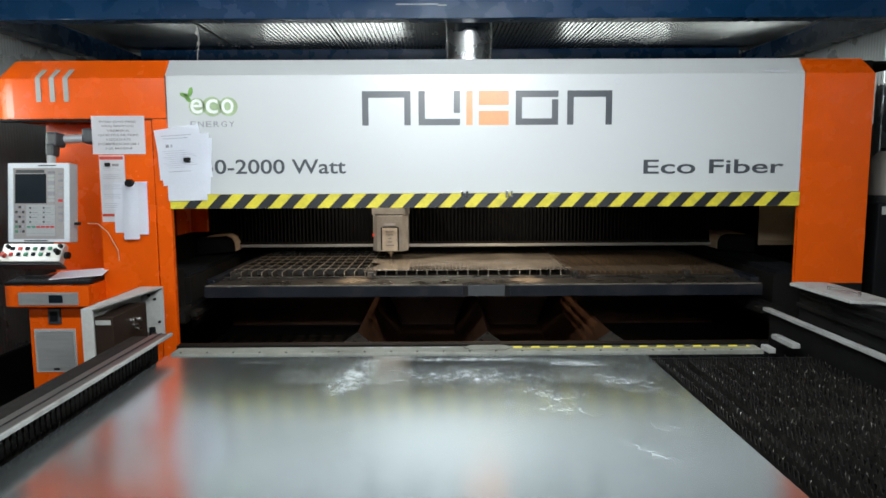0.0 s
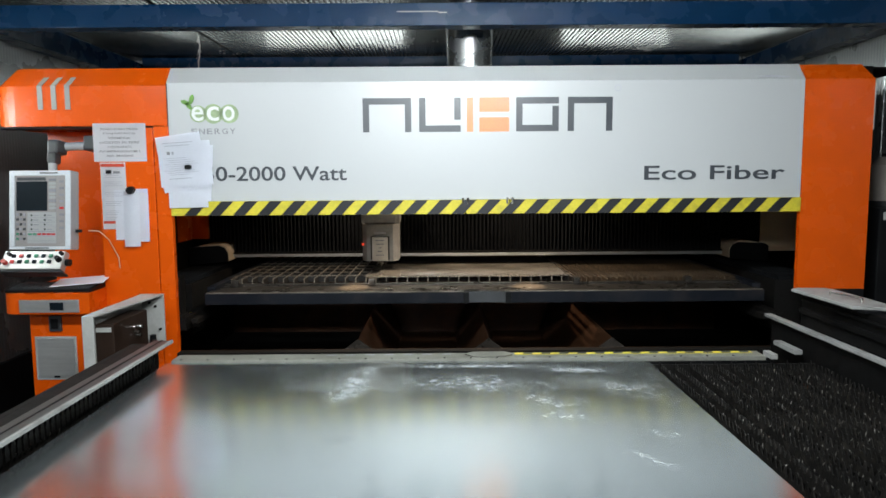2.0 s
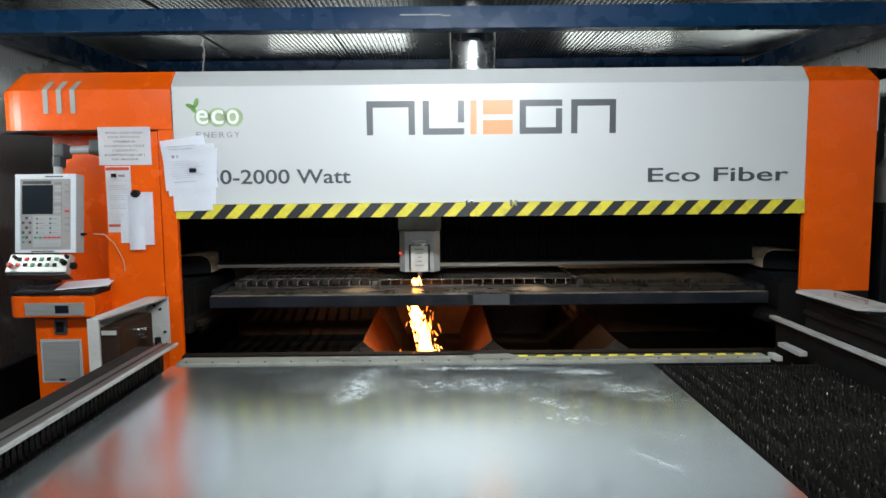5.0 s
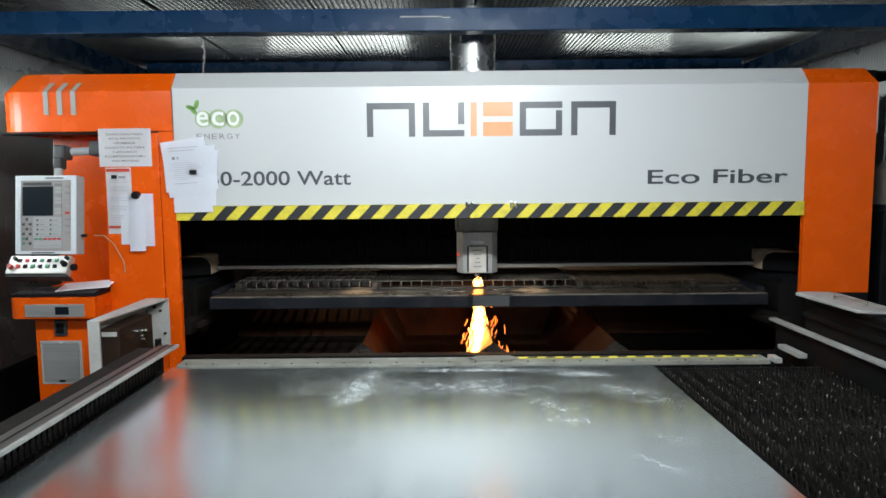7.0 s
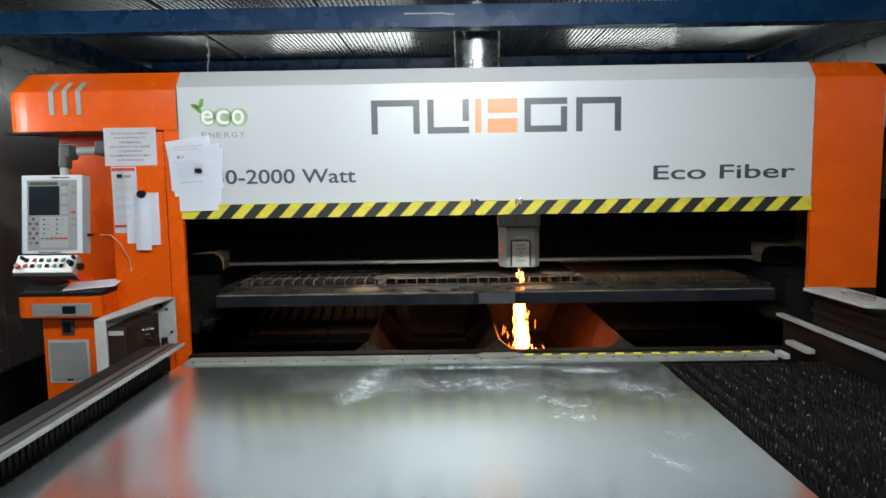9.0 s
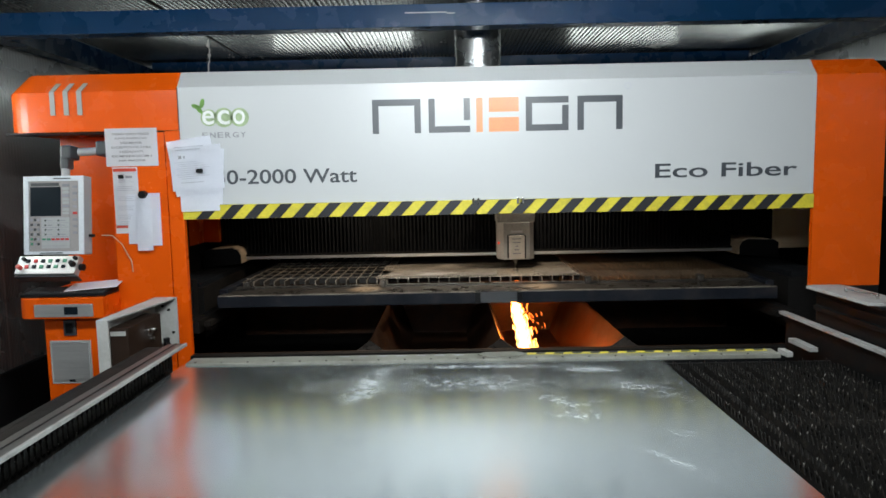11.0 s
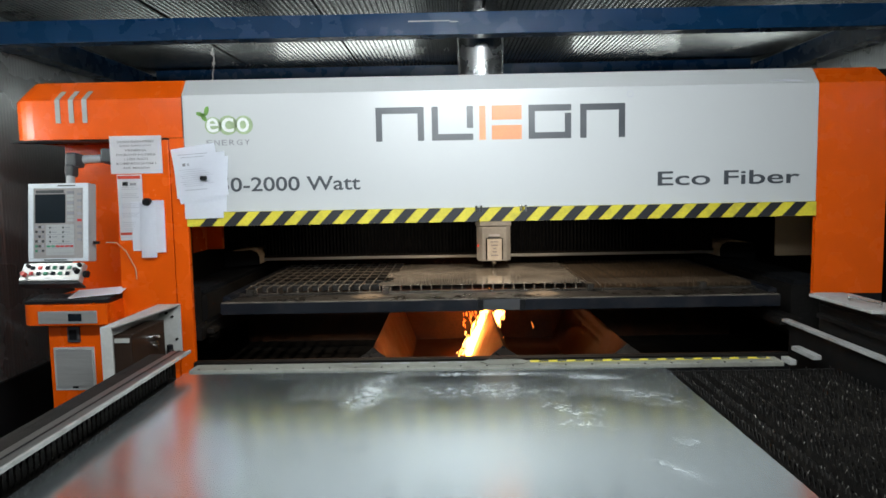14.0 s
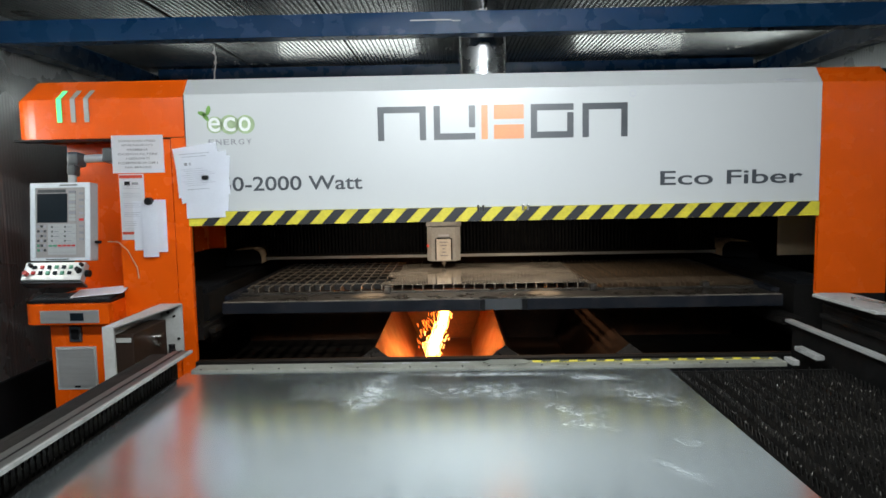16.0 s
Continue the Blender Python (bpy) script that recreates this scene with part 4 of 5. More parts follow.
def build_drive_box():
    th = empty("drive_unit", "black drive box on a white flanged bracket", "drive unit", at=pose(-0.018, 0, 0))
    part("back_plate", boxes((-1.548, -1.541, -0.75, -0.18, 0.948, 1.215), bevel=0.002), WHITE, th)
    part("top_flange", prism([(-1.54, -0.75), (-1.50, -0.75), (-1.43, -0.18), (-1.54, -0.18)], "z", 1.206, 1.215, bevel=0.002), WHITE, th)
    part("end_flange", boxes((-1.548, -1.498, -0.762, -0.751, 0.948, 1.215), bevel=0.002), WHITE, th)
    part("end_flange", boxes((-1.548, -1.428, -0.179, -0.168, 0.948, 1.215), bevel=0.002), WHITE, th)
    part("stand", boxes((-1.548, -1.46, -0.74, -0.2, 0.0, 0.946)), BLACK, th)
    bx = part("box", boxes((-1.539, -1.455, -0.67, -0.32, 0.948, 1.16), bevel=0.004), BROWN_BOX, th, "glossy brown-black drive box")
    part("name_plate", boxes((-1.532, -1.465, -0.676, -0.6705, 1.125, 1.145)), WHITE, bx)
    for y, z in ((-0.50, 1.11), (-0.47, 1.08), (-0.43, 1.10), (-0.45, 1.06)):
        part("knob", rod(bmesh.new(), (-1.456, y, z), (-1.43, y, z), 0.012, 0.009), CHROME, bx, smooth=True)
    part("cable_gland", rod(bmesh.new(), (-1.47, -0.23, 0.949), (-1.47, -0.23, 1.01), 0.016), BLACK, th)
    part("cable_gland", rod(bmesh.new(), (-1.45, -0.26, 0.949), (-1.45, -0.26, 0.99), 0.012), BLACK, th)
    for x, z in ((-1.50, 1.17), (-1.47, 1.15), (-1.45, 1.03)):
        part("bolt", rod(bmesh.new(), (x, -0.19, z), (x, -0.178, z), 0.007, seg=8), DARK, th)


build_drive_box()

# ---- control monitor on its arm ----


def build_monitor():
    th = empty("control_monitor", "light grey control monitor with key panel on a swing arm", "monitor", at=pose(-2.058, -0.16, 1.655, -6, 0, -3) @ Matrix.Diagonal((0.95, 1, 1, 1)))
    part("housing", boxes((-0.172, 0.164, -0.01, 0.07, -0.205, 0.205), bevel=0.008), LIGHT_PLASTIC, th)
    part("rim", boxes((-0.17, 0.17, -0.018, -0.011, -0.203, -0.188), (-0.17, 0.17, -0.018, -0.011, 0.178, 0.203), (-0.17, -0.142, -0.018, -0.011, -0.187, 0.177), (0.142, 0.17, -0.018, -0.011, -0.187, 0.177)), RIM, th)
    part("overlay", boxes((-0.141, 0.141, -0.014, -0.0105, -0.187, 0.177)), KEYPANEL, th)
    part("screen", boxes((-0.132, 0.040, -0.017, -0.0142, -0.004, 0.147), bevel=0.001), SCREEN, th, "dark switched-off screen")
    part("title_bar", boxes((-0.128, 0.03, -0.0165, -0.0142, 0.152, 0.168)), GREY_PLASTIC, th)
    for r in range(9):
        part("key", boxes((0.05, 0.088, -0.017, -0.0142, 0.148 - r * 0.018, 0.161 - r * 0.018)), LIGHT_PLASTIC if r % 3 else KEY_GREY, th)
    for r in range(8):
        part("key", boxes((0.108, 0.132, -0.017, -0.0142, 0.14 - r * 0.034, 0.152 - r * 0.034)), KEY_RED if r == 4 else KEY_GREY, th)
    for r in range(6):
        for c in range(3):
            x, z = -0.132 + c * 0.019, -0.030 - r * 0.025
            part("key", boxes((x, x + 0.012, -0.0175, -0.0142, z, z + 0.013)), KEY_GREEN if c == 0 and r > 3 else (KEY_GREY, GREY_PLASTIC)[(r + c) % 2], th)
    table = part("table_panel", boxes((-0.070, 0.090, -0.0165, -0.0142, -0.172, -0.012)), LIGHT_PLASTIC, th, "pale printed table below the screen")
    for r in range(6):
        z = -0.032 - r * 0.024
        part("print_bar", boxes((-0.064, 0.084, -0.0172, -0.0164, z - 0.008, z - 0.0065)), KEY_GREY, table)
        if r < 4:
            for x in (-0.052, 0.022):
                part("print_bar", boxes((x, x + 0.010, -0.0174, -0.0164, z, z + 0.009)), GREY_PLASTIC, table)
                part("print_bar", boxes((x + 0.016, x + 0.044, -0.0174, -0.0164, z + 0.002, z + 0.006)), KEY_GREY, table)
        if r == 4:
            for k in range(6):
                part("print_bar", boxes((-0.066 + k * 0.026, -0.045 + k * 0.026, -0.0174, -0.0164, z - 0.002, z + 0.008)), KEY_GREEN if k < 2 else KEY_RED, table)
    part("print_bar", boxes((0.0, 0.10, -0.0195, -0.0182, 0.187, 0.193)), GREY_PLASTIC, th)
    part("print_bar", boxes((-0.08, 0.05, -0.0195, -0.0182, -0.199, -0.193)), GREY_PLASTIC, th)
    # tilted key panel
    at = pose(-0.012, -0.045, -0.262, -28, 0, 0)
    kp = part("key_panel", boxes((-0.172, 0.166, -0.012, 0.03, -0.052, 0.052), bevel=0.005), METAL_PLATE, th, "tilted panel with coloured push buttons", at=at)
    part("panel_base", boxes((-0.176, 0.170, 0.002, 0.06, -0.062, -0.053), bevel=0.003), GREY_PLASTIC, kp)
    for r in range(2):
        for c in range(6):
            m = (SCREEN, KEY_RED, SCREEN, KEY_GREEN, SCREEN, KEY_GREEN)[(c + r) % 6]
            x, z = -0.12 + c * 0.041, 0.012 - r * 0.033
            part("button", boxes((x, x + 0.02, -0.020, -0.0122, z, z + 0.018), bevel=0.002), m, kp)
    part("stop_button", rod(bmesh.new(), (-0.145, -0.012, -0.018), (-0.145, -0.035, -0.018), 0.013, 0.012), RED_DULL, kp, "red mushroom button", smooth=True)
    part("key_switch", rod(bmesh.new(), (-0.135, -0.012, 0.030), (-0.135, -0.03, 0.030), 0.010), BLACK, kp)
    part("selector", rod(bmesh.new(), (0.145, -0.012, 0.0), (0.145, -0.04, 0.0), 0.016, 0.012), BLACK, kp, smooth=True)
    part("selector", rod(bmesh.new(), (0.152, -0.012, 0.033), (0.152, -0.03, 0.033), 0.010), BLACK, kp, smooth=True)
    for x in (-0.173, 0.167):
        part("hinge_knob", rod(bmesh.new(), (x - 0.02, 0.02, 0.0), (x + 0.02, 0.02, 0.0), 0.018), BLACK, kp, smooth=True)
    part("plug", boxes((0.173, 0.20, 0.02, 0.04, -0.115, -0.10), bevel=0.002), BLACK, th)
    # arm
    part("arm", rod(bmesh.new(), (0.03, 0.12, 0.345), (0.21, 0.20, 0.365), 0.022), LIGHT_PLASTIC, th, smooth=True)
    bm = boxes((-0.01, 0.055, 0.05, 0.14, 0.30, 0.375), (-0.005, 0.045, 0.04, 0.10, 0.245, 0.31), bevel=0.014)
    part("elbow", bm, GREY_PLASTIC, th, "dark grey swivel elbow")
    part("collar", rod(bmesh.new(), (0.02, 0.06, 0.204), (0.02, 0.06, 0.25), 0.022), LIGHT_PLASTIC, th, smooth=True)
    part("shoulder", boxes((0.14, 0.27, 0.14, 0.24, 0.33, 0.41), (0.21, 0.28, 0.16, 0.36, 0.38, 0.46), bevel=0.012), GREY_PLASTIC, th, "dark grey wall bracket")


build_monitor()


def hanging_cable():
    cu = bpy.data.curves.new("cable", "CURVE")
    cu.dimensions, cu.bevel_depth = "3D", 0.0024
    s = cu.splines.new("POLY")
    pts = [(-1.835, -0.14, 1.545), (-1.80, -0.10, 1.54), (-1.775, -0.05, 1.49), (-1.762, -0.02, 1.43), (-1.748, -0.008, 1.39), (-1.744, -0.008, 1.33)]
    s.points.add(len(pts) - 1)
    for p, q in zip(s.points, pts):
        p.co = (*q, 1)
    tmp = bpy.data.objects.new("cable", cu)
    me = bpy.data.meshes.new_from_object(tmp)
    bpy.data.objects.remove(tmp)
    me.materials.clear()
    me.materials.append(BEIGE)
    tagged(part("cable", me, BEIGE), "thin pale cable from the monitor to the door leaf", "cable")


hanging_cable()


def build_keyboard():
    th = empty("keyboard", "black computer keyboard on the console desk", "keyboard", at=pose(-2.05, -0.09, 1.226, 0, 0, 2))
    part("case", prism([(-0.085, 0), (-0.085, 0.014), (0.085, 0.03), (0.085, 0)], "x", -0.22, 0.22, bevel=0.003), BLACK, th)
    for r in range(5):
        for c in range(15):
            y = -0.07 + r * 0.028
            z = 0.014 + (y + 0.085) * 0.094 + 0.001
            part("key", boxes((-0.205 + c * 0.0275, -0.205 + c * 0.0275 + 0.023, y, y + 0.023, z, z + 0.007)), GREY_PLASTIC, th)


build_keyboard()


def page(name, w, h, at, material, label, curl=0.0, rows=(), ink=None, category="paper"):
    """A sheet of paper that hangs in the xz plane, its lower left corner at the origin, slightly curled."""
    bm = bmesh.new()
    g = [[bm.verts.new((w * i / 6, -curl * math.sin(math.pi * i / 6) - curl * 1.5 * (1 - j / 6) ** 2, h * j / 6)) for i in range(7)] for j in range(7)]
    for j in range(6):
        for i in range(6):
            bm.faces.new((g[j][i], g[j][i + 1], g[j + 1][i + 1], g[j + 1][i]))
    bmesh.ops.solidify(bm, geom=bm.faces[:], thickness=0.0006)
    ob = part(name, bm, material, at=at, smooth=True)
    tagged(ob, label, category)
    for x0, x1, z0, z1, m in rows:
        part("print_bar", boxes((x0, x1, -0.0022 - 2.6 * curl, -0.0012 - 2.3 * curl, z0, z1)), m, ob)
    return ob


def build_papers():
    notice = page("notice", 0.283, 0.203, pose(-1.852, -0.004, 1.906, 0, 0, 0), PAPER_WORN, "white laminated notice with lines of grey capitals on the machine", 0.0006, category="notice")
    lines = (("SVAKI DAN PRED", 0.200), ("KRAJ RADNOG", 0.170), ("VREMENA", 0.118), ("OCISTITI FILTERE", 0.215), ("I IZDUVATI", 0.125), ("KOMPRESOROM I", 0.215), ("NA MASINI", 0.140))
    for k, (words, width) in enumerate(lines):
        part("lettering", text_mesh(words, width, 0.0115, INK, 0.0003), INK, notice, at=pose(0.1415 - width / 2, -0.0032, 0.166 - k * 0.0235))
    rows = [(0.004, 0.13, 0.335, 0.352, RED_INK), (0.004, 0.13, 0.03, 0.044, RED_INK)]
    for z in (0.30, 0.255, 0.20, 0.15, 0.10, 0.065):
        rows += [(0.02, 0.11, z - 0.002, z, FAINT), (0.02, 0.10, z - 0.012, z - 0.010, FAINT), (0.02, 0.115, z - 0.022, z - 0.020, FAINT)]
    rows += [(0.03, 0.06, 0.296, 0.318, BLACK), (0.07, 0.105, 0.300, 0.312, INK)]
    page("safety_label", 0.136, 0.358, pose(-1.823, -0.0035, 1.543), PAPER_WORN, "narrow white safety label with red bars on the door leaf", 0.0006, rows, category="label")
    page("paper", 0.12, 0.27, pose(-1.755, -0.006, 1.485, 0, 0, 1), PAPER, "white paper sheet clipped to the door leaf", 0.002)
    page("paper", 0.105, 0.285, pose(-1.675, -0.010, 1.475, 0, 0, -1), PAPER, "white paper sheet clipped to the door leaf", 0.003)
    page("paper", 0.085, 0.30, pose(-1.70, -0.02, 1.45, 0, 0, 0), PAPER, "rolled white paper sheet clipped over others", 0.006)
    bm = bmesh.new()
    bmesh.ops.create_cone(bm, cap_ends=True, segments=20, radius1=0.022, radius2=0.02, depth=0.03, matrix=pose(-1.655, -0.03, 1.752, 90, 0, 0))
    tagged(part("magnet", bm, BLACK, smooth=True), "round black magnet holding papers on the door", "magnet")
    fr = [(0.03, 0.19, 0.23, 0.233, FAINT), (0.04, 0.17, 0.215, 0.218, FAINT), (0.05, 0.065, 0.17, 0.185, INK), (0.075, 0.085, 0.17, 0.185, FAINT), (0.05, 0.17, 0.04, 0.043, FAINT)]
    for k in range(9):
        fr.append((0.03 + 0.012 * (k % 3), 0.15 + 0.02 * (k % 4), 0.150 - k * 0.011, 0.1515 - k * 0.011, FAINT))
    page("paper", 0.21, 0.30, pose(-1.437, -0.020, 1.705, 0, 4, 0), PAPER, "white paper sheet on the grey cover", 0.002)
    page("paper", 0.21, 0.297, pose(-1.452, -0.023, 1.655, 0, -1, 0), PAPER, "white paper sheet on the grey cover", 0.002)
    page("paper", 0.24, 0.297, pose(-1.472, -0.027, 1.735, 0, -8, 0), PAPER, "white paper sheet on the grey cover", 0.002)
    page("paper", 0.28, 0.235, pose(-1.487, -0.031, 1.765, 0, -3.5, 0), PAPER, "printed white paper sheet held by a magnet on the cover", 0.002, fr)
    bm = boxes((-1.353, -1.318, -0.056, -0.038, 1.862, 1.885), bevel=0.006)
    tagged(part("magnet", bm, BLACK), "small black magnet holding papers on the cover", "magnet")
    # papers that lie on the keyboard
    bm = boxes((-0.13, 0.13, -0.09, 0.09, 0, 0.004), bevel=0.001)
    tagged(part("paper", bm, PAPER, at=pose(-1.93, -0.06, 1.268, 5, -3, 12)), "loose white papers lying on the keyboard", "paper")


build_papers()


def build_duct():
    th = empty("exhaust_duct", "shiny galvanised exhaust duct rising from the machine", "duct")
    part("pipe", rod(bmesh.new(), (0.20, 0.85, 2.42), (0.20, 0.85, 2.92), 0.150, seg=40), DUCT, th, smooth=True)
    for z in (2.46, 2.80):
        part("clamp", rod(bmesh.new(), (0.20, 0.85, z), (0.20, 0.85, z + 0.03), 0.153, seg=40), DUCT, th, smooth=True)


build_duct()


def build_cord():
    rnd = random.Random(8)
    bm = bmesh.new()
    p = Vector((-1.48, 0.62, 2.69))
    while p.z > 2.43:
        q = p + Vector((rnd.uniform(-0.012, 0.012), rnd.uniform(-0.01, 0.01), -0.03))
        rod(bm, p, q, 0.004, seg=6)
        if rnd.random() < 0.7:
            rod(bm, q, q + Vector((rnd.uniform(-0.035, 0.035), 0, rnd.uniform(-0.03, 0.03))), 0.0018, 0.0008, seg=5)
        if rnd.random() < 0.3:
            bmesh.ops.create_icosphere(bm, subdivisions=1, radius=0.012, matrix=Matrix.Translation(q))
        p = q
    for k in range(4):
        rod(bm, p, p + Vector((rnd.uniform(-0.02, 0.02), 0, -0.05)), 0.006, 0.003, seg=5)
    tagged(part("frayed_cord", bm, DUST), "frayed dusty grey cord hanging from the beam", "cord")


build_cord()


def build_filter_unit():
    th = empty("filter_unit", "grey-brown round filter bowl on a black cabinet", "filter unit", at=pose(2.62, 0.2, 0))
    part("cabinet", boxes((-0.16, 0.2, -0.1, 0.3, 0.0, 1.62), bevel=0.01), BLACK, th, "black cabinet with white markings")
    part("marking", boxes((-0.14, -0.06, -0.103, -0.099, 1.60 - 0.045, 1.60)), WHITE, th)
    part("marking", boxes((-0.04, -0.02, -0.103, -0.099, 1.56, 1.62)), WHITE, th)
    part("marking", prism([(-0.02, 1.62), (0.0, 1.62), (0.06, 1.555), (0.04, 1.555)], "y", -0.103, -0.099), WHITE, th)
    bm = bmesh.new()
    rod(bm, (0, 0.05, 1.66), (0, 0.05, 1.86), 0.13, 0.12, seg=32)
    rod(bm, (0, 0.05, 1.86), (0, 0.05, 1.91), 0.12, 0.07, seg=32)
    part("bowl", bm, FILTER_GREY, th, smooth=True)
    part("cap", rod(bmesh.new(), (-0.02, 0.05, 1.91), (-0.02, 0.05, 1.93), 0.045), BLACK, th, smooth=True)
    part("base_ring", rod(bmesh.new(), (0, 0.05, 1.621), (0, 0.05, 1.66), 0.15), BLACK, th, smooth=True)
    part("hose_drum", rod(bmesh.new(), (0.02, -0.16, 1.25), (0.02, -0.12, 1.25), 0.10, seg=28), YELLOW_GREEN, th)


build_filter_unit()

# ---- sparks under the cut ----
LEAN = [(0, 0.05), (3.4, 0.04), (4, 0.10), (6.5, 0.11), (7.0, 0.04), (7.5, 0.09), (8.0, 0.05), (8.5, -0.06), (9, 0.03), (11.5, 0.13), (13, 0.15), (13.4, 0.12), (13.8, -0.22), (14.5, -0.22), (15, -0.16), (16, -0.12)]
FULL = [(0, 0), (0.38, 0), (0.42, 0.7), (0.55, 0.7), (0.6, 0), (3.38, 0), (3.42, 0.25), (3.6, 0.3), (3.8, 0.6), (4.1, 1), (6.9, 1), (7.0, 0.6), (7.2, 1), (7.85, 0.9), (8.0, 0.45), (8.25, 0.6), (8.6, 1),
        (13.05, 1), (13.25, 0.15), (13.45, 0.3), (13.8, 0.8), (14.1, 1), (16, 1)]
FLOOR_Z = 0.53


def along(table, t, k=1):
    return float(np.interp(t, [r[0] for r in table], [r[k] for r in table]))


def cut_place(t):
    return along(HEAD, t, 1), along(HEAD, t, 2) - 0.20


def beside_ridge(x, z, turn):
    """Keeps a spark on the outside of the roof-shaped dividers: it slides down the flank it strikes."""
    for ridge in (-0.475, 0.275, 0.985):
        reach = (0.888 - z) / 2.58 + 0.022
        if abs(x - ridge) < reach and z < 0.90:
            side = turn if abs(x - ridge) < 0.035 else (1 if x > ridge else -1)
            return ridge + side * reach
    return x


def streak(bm, rnd, c, s, lean):
    m = Matrix.Translation(c) @ pose(0, 0, 0, rnd.uniform(-16, 16), lean + rnd.uniform(-14, 14), rnd.uniform(0, 360)) @ Matrix.Diagonal((s * 0.28, s * 0.28, s * rnd.uniform(1.0, 3.6), 1))
    bmesh.ops.create_icosphere(bm, subdivisions=1, radius=1, matrix=m)


def spark_cluster(seed, w, h, n, s, material, label):
    """A rigid bunch of glowing streaks round the origin."""
    rnd = random.Random(seed)
    bm = bmesh.new()
    for _ in range(n):
        streak(bm, rnd, Vector((rnd.gauss(0, w), rnd.gauss(0, w), rnd.uniform(-h, h))), s * rnd.uniform(0.6, 1.3), 0)
    return tagged(part("spark_cluster", bm, material), label, "sparks", "sparks under the cut", kind="stuff")


CLUSTERS = [spark_cluster(40 + i, 0.015 + 0.0024 * i, 0.058, 190, 0.0066, SPARK_HOT, "dense bunch of white-hot sparks falling below the cut") for i in range(7)]
FRINGE = [spark_cluster(60 + i, 0.034, 0.06, 13, 0.0085, SPARK_ORANGE, "loose bunch of orange sparks beside the stream") for i in range(8)]
FLASH = spark_cluster(80, 0.010, 0.012, 12, 0.011, SPARK_HOT, "white-hot flash of sparks at the nozzle")
SPARKS = []
for i in range(26):
    bm = bmesh.new()
    streak(bm, random.Random(90 + i), Vector((0, 0, 0)), 0.0115, 0)
    SPARKS.append(tagged(part("spark", bm, SPARK_ORANGE), "single glowing orange spark flying from the stream", "spark", "sparks under the cut"))

# green lamp bar behind the first lens of the hood
bm = bmesh.new()
GX = -2.135
for (ya, za), (yb, zb), sx in (((0, 2.185), (0, 2.307), 0.0), ((0, 2.307), (0.037, 2.354), 0.021)):
    v = [bm.verts.new(p) for p in ((GX + 0.001, ya, za), (GX + 0.025, ya, za), (GX + 0.025 + sx, yb, zb), (GX + 0.001 + sx, yb, zb),
                                   (GX + 0.001, ya + 0.008, za), (GX + 0.025, ya + 0.008, za), (GX + 0.025 + sx, yb + 0.008, zb - 0.004), (GX + 0.001 + sx, yb + 0.008, zb - 0.004))]
    for f in ((0, 1, 2, 3), (4, 5, 6, 7), (0, 1, 5, 4), (1, 2, 6, 5), (2, 3, 7, 6), (3, 0, 4, 7)):
        bm.faces.new([v[k] for k in f])
GREEN = part("signal_lamp", bm, GREEN_GLOW, machine, "glowing green signal lamp bar that blinks")


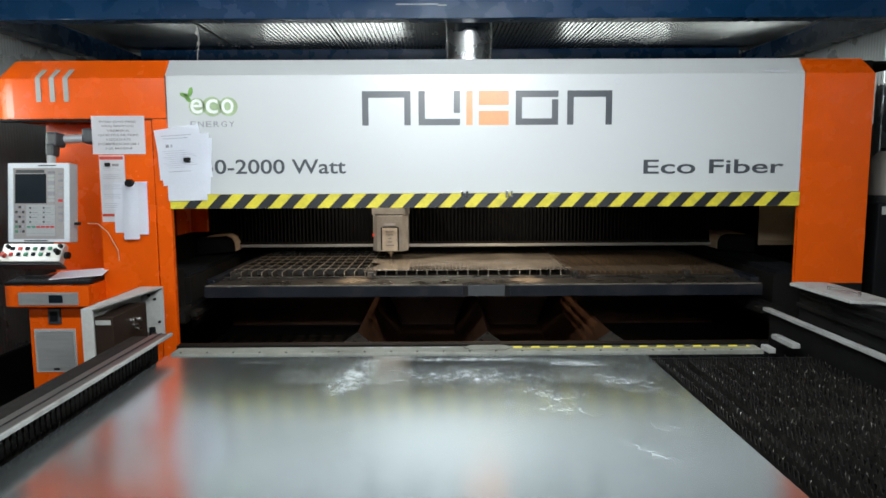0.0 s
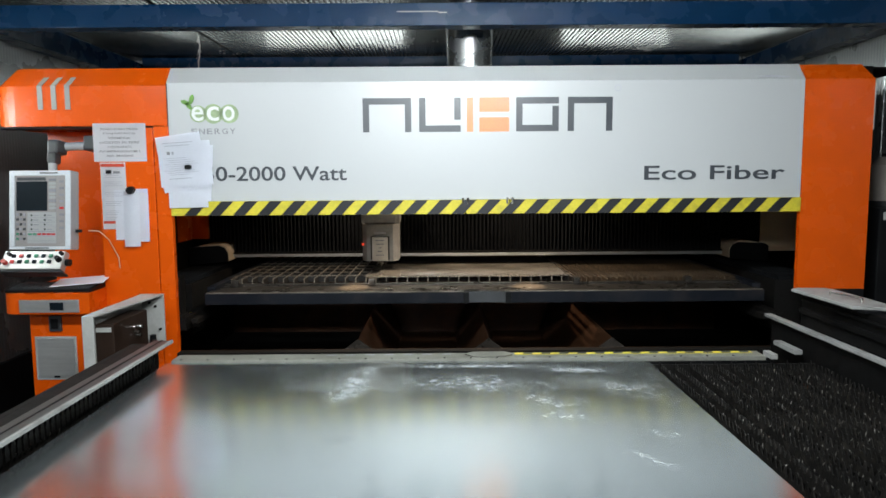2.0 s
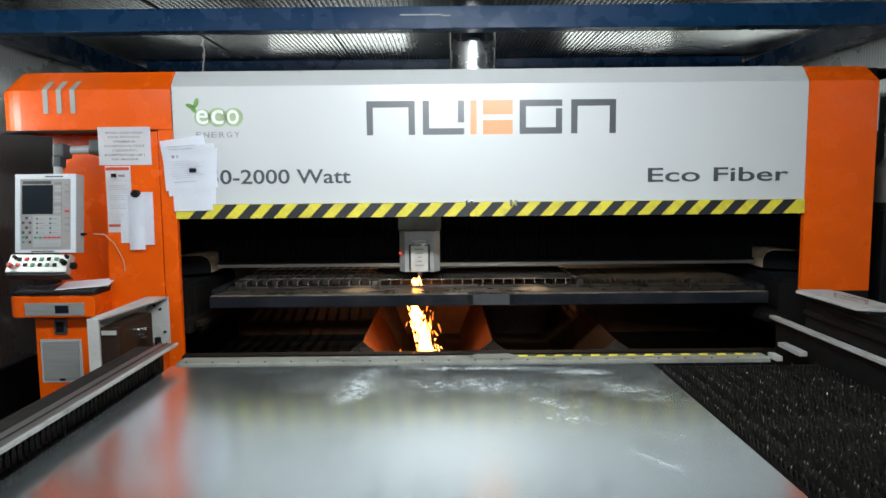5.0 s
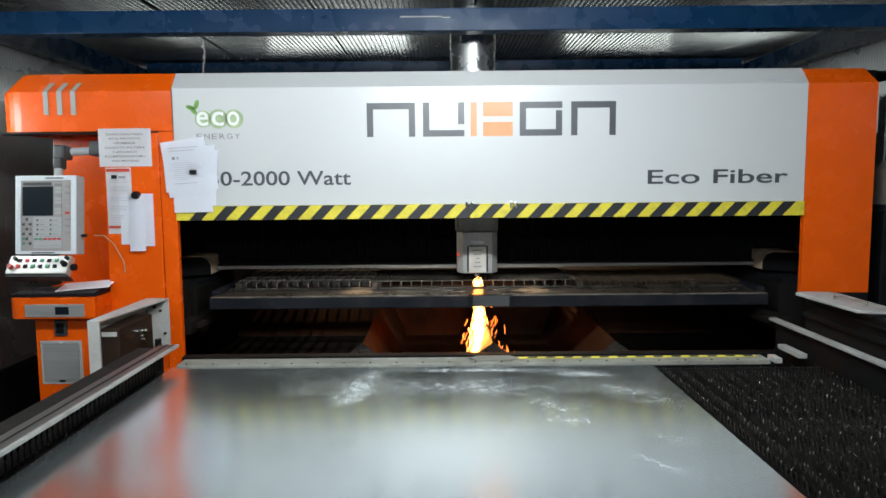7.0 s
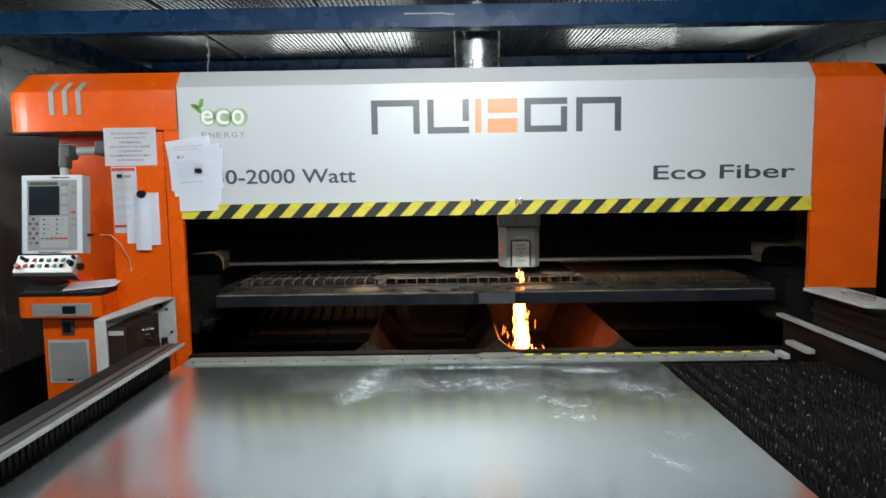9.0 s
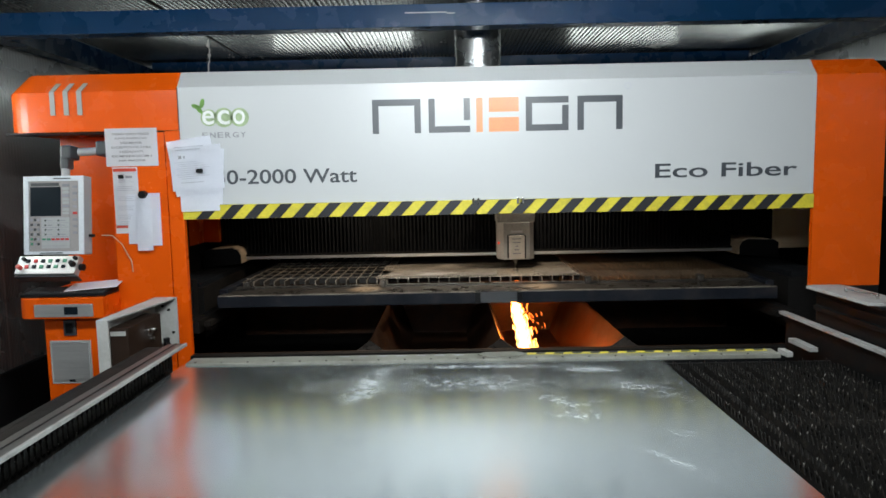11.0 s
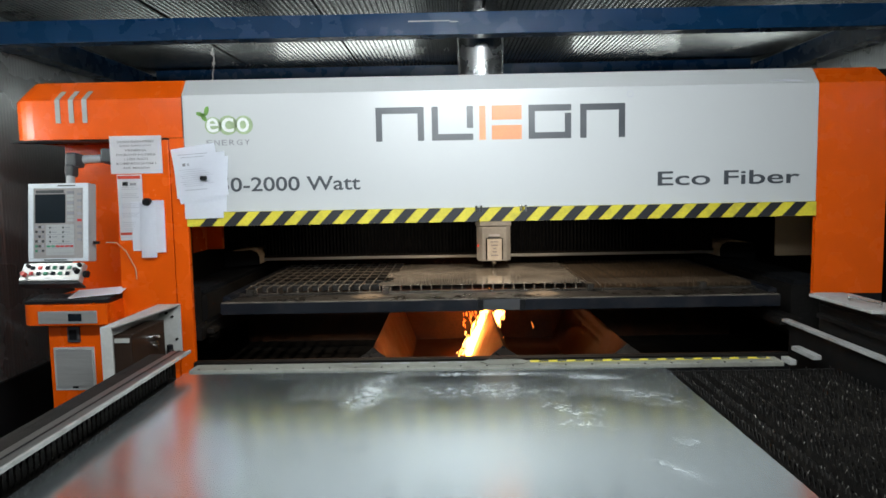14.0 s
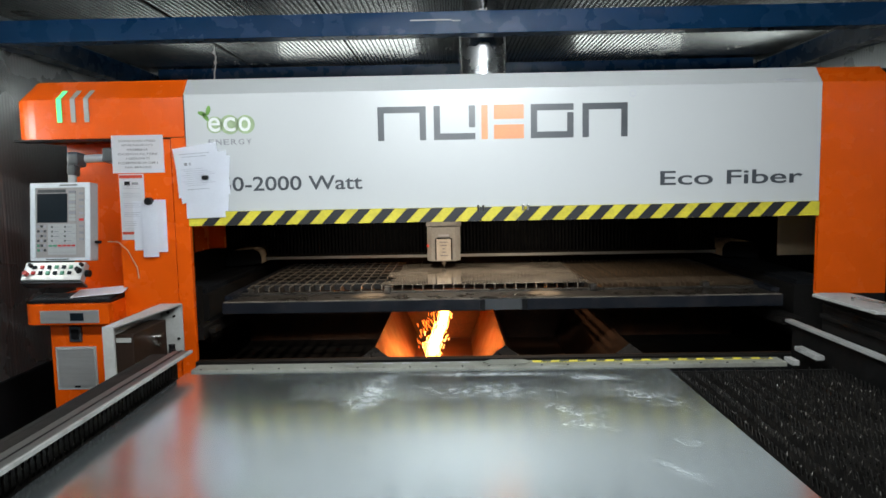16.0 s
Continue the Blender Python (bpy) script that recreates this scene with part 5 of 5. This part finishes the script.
def motions():
    walk(gantry, [(t, pose(0, y, 0)) for t, x, y in HEAD])
    walk(cutting_head, [(t, pose(x, -0.20, 0)) for t, x, y in HEAD])
    times = [round(k * 0.1, 1) for k in range(161)]
    # the dense stream
    for i, ob in enumerate(CLUSTERS):
        rnd = random.Random(200 + i)
        rows = []
        for t in times:
            x, y = cut_place(t)
            full, lean = along(FULL, t), along(LEAN, t)
            f = (i + 0.5) / len(CLUSTERS)
            if f > full:
                rows.append((t, pose(x, y, 0.34)))
                continue
            top = min(1.12, 1.15 - 0.185 * y)
            z = top - f * (top - 0.49) + rnd.uniform(-0.015, 0.015)
            sx = beside_ridge(x + lean * f ** 1.1 + rnd.uniform(-0.012, 0.012), z, 1 if i % 2 else -1)
            rows.append((t, pose(sx, y + rnd.uniform(-0.01, 0.01), z, rnd.uniform(-12, 12), math.degrees(math.atan2(-lean, 0.5)), rnd.uniform(-40, 40))))
        walk(ob, rows)
    for i, ob in enumerate(FRINGE):
        rnd = random.Random(300 + i)
        rows = []
        for t in times:
            x, y = cut_place(t)
            full, lean = along(FULL, t), along(LEAN, t)
            f = 0.25 + 0.7 * (i + 0.5) / len(FRINGE)
            wild = 1.0 - full if full > 0.05 else 0
            if full <= 0.05 or rnd.random() > 0.5 + wild:
                rows.append((t, pose(x, y, 0.34)))
                continue
            side = rnd.choice((-1, 1)) * rnd.uniform(0.01, 0.045 + 0.11 * wild)
            sx = beside_ridge(x + lean * f + side * (0.5 + f), 1.10 - f * 0.5, 1 if i % 2 else -1)
            rows.append((t, pose(sx, y + rnd.uniform(-0.05, 0.05), 1.10 - f * 0.5, 0, rnd.uniform(-30, 30), rnd.uniform(-40, 40))))
        walk(ob, rows)
    rows = []
    for t in times:
        x, y = cut_place(t)
        on = along(FULL, t) > 0.05 and t > 3
        rows.append((t, pose(x, y, (1.165 if t < 9.4 else 0.80) if on else 0.34, 0, 0, (t * 170) % 80)))
    walk(FLASH, rows)
    # single sparks: each falls from the cut to the trough, again and again
    for i, ob in enumerate(SPARKS):
        rnd = random.Random(400 + i)
        rows, t = [], rnd.uniform(0, 0.4)
        rows.append((0.0, pose(*cut_place(0), 0.34)))
        while t < 15.6:
            t = round(t, 2)
            x, y = cut_place(t)
            on = along(FULL, t) > 0.05 or (i < 3 and (t < 0.9 or 2.85 < t < 3.1))
            if not on or t <= rows[-1][0] + 0.05:
                t += 0.12
                if not on and t < 15.6 and t > rows[-1][0] + 0.3:
                    rows.append((round(t - 0.02, 2), pose(x, y, 0.34)))
                continue
            lean = along(LEAN, t)
            vx = lean * 2 + rnd.gauss(0, 0.42)
            vy = rnd.gauss(0, 0.25)
            rows.append((t - 0.035 if t - 0.035 > rows[-1][0] + 0.02 else rows[-1][0] + 0.034, pose(x, y, 0.34)))
            for dt in (0.0, 0.1, 0.2, 0.3):
                z = 1.10 - 1.0 * dt - 3.4 * dt * dt
                if t + dt <= 16.0 and t + dt > rows[-1][0] + 0.02:
                    rows.append((t + dt, pose(x + vx * dt, y + vy * dt, max(z, 0.47), 0, -math.degrees(math.atan2(vx, 2.2)), 0)))
            rows.append((t + 0.34, pose(x + vx * 0.34, y, 0.34)))
            t += 0.34 + rnd.uniform(0.05, 0.5)
        if rows[-1][0] < 16.0:
            rows.append((16.0, rows[-1][1]))
        walk(ob, rows)
    # the blinking lamp
    rows = [(0.0, pose(0, 0.006, 0))]
    for n in range(16):
        a = 0.36 + 1.008 * n
        rows += [(a - 0.034, pose(0, 0.006, 0)), (a, pose(0, -0.009, 0))]
        if a + 0.55 < 16:
            rows += [(a + 0.50, pose(0, -0.009, 0)), (a + 0.534, pose(0, 0.006, 0))]
    rows.append((16.0, pose(0, -0.009, 0)))
    walk(GREEN, rows)


motions()
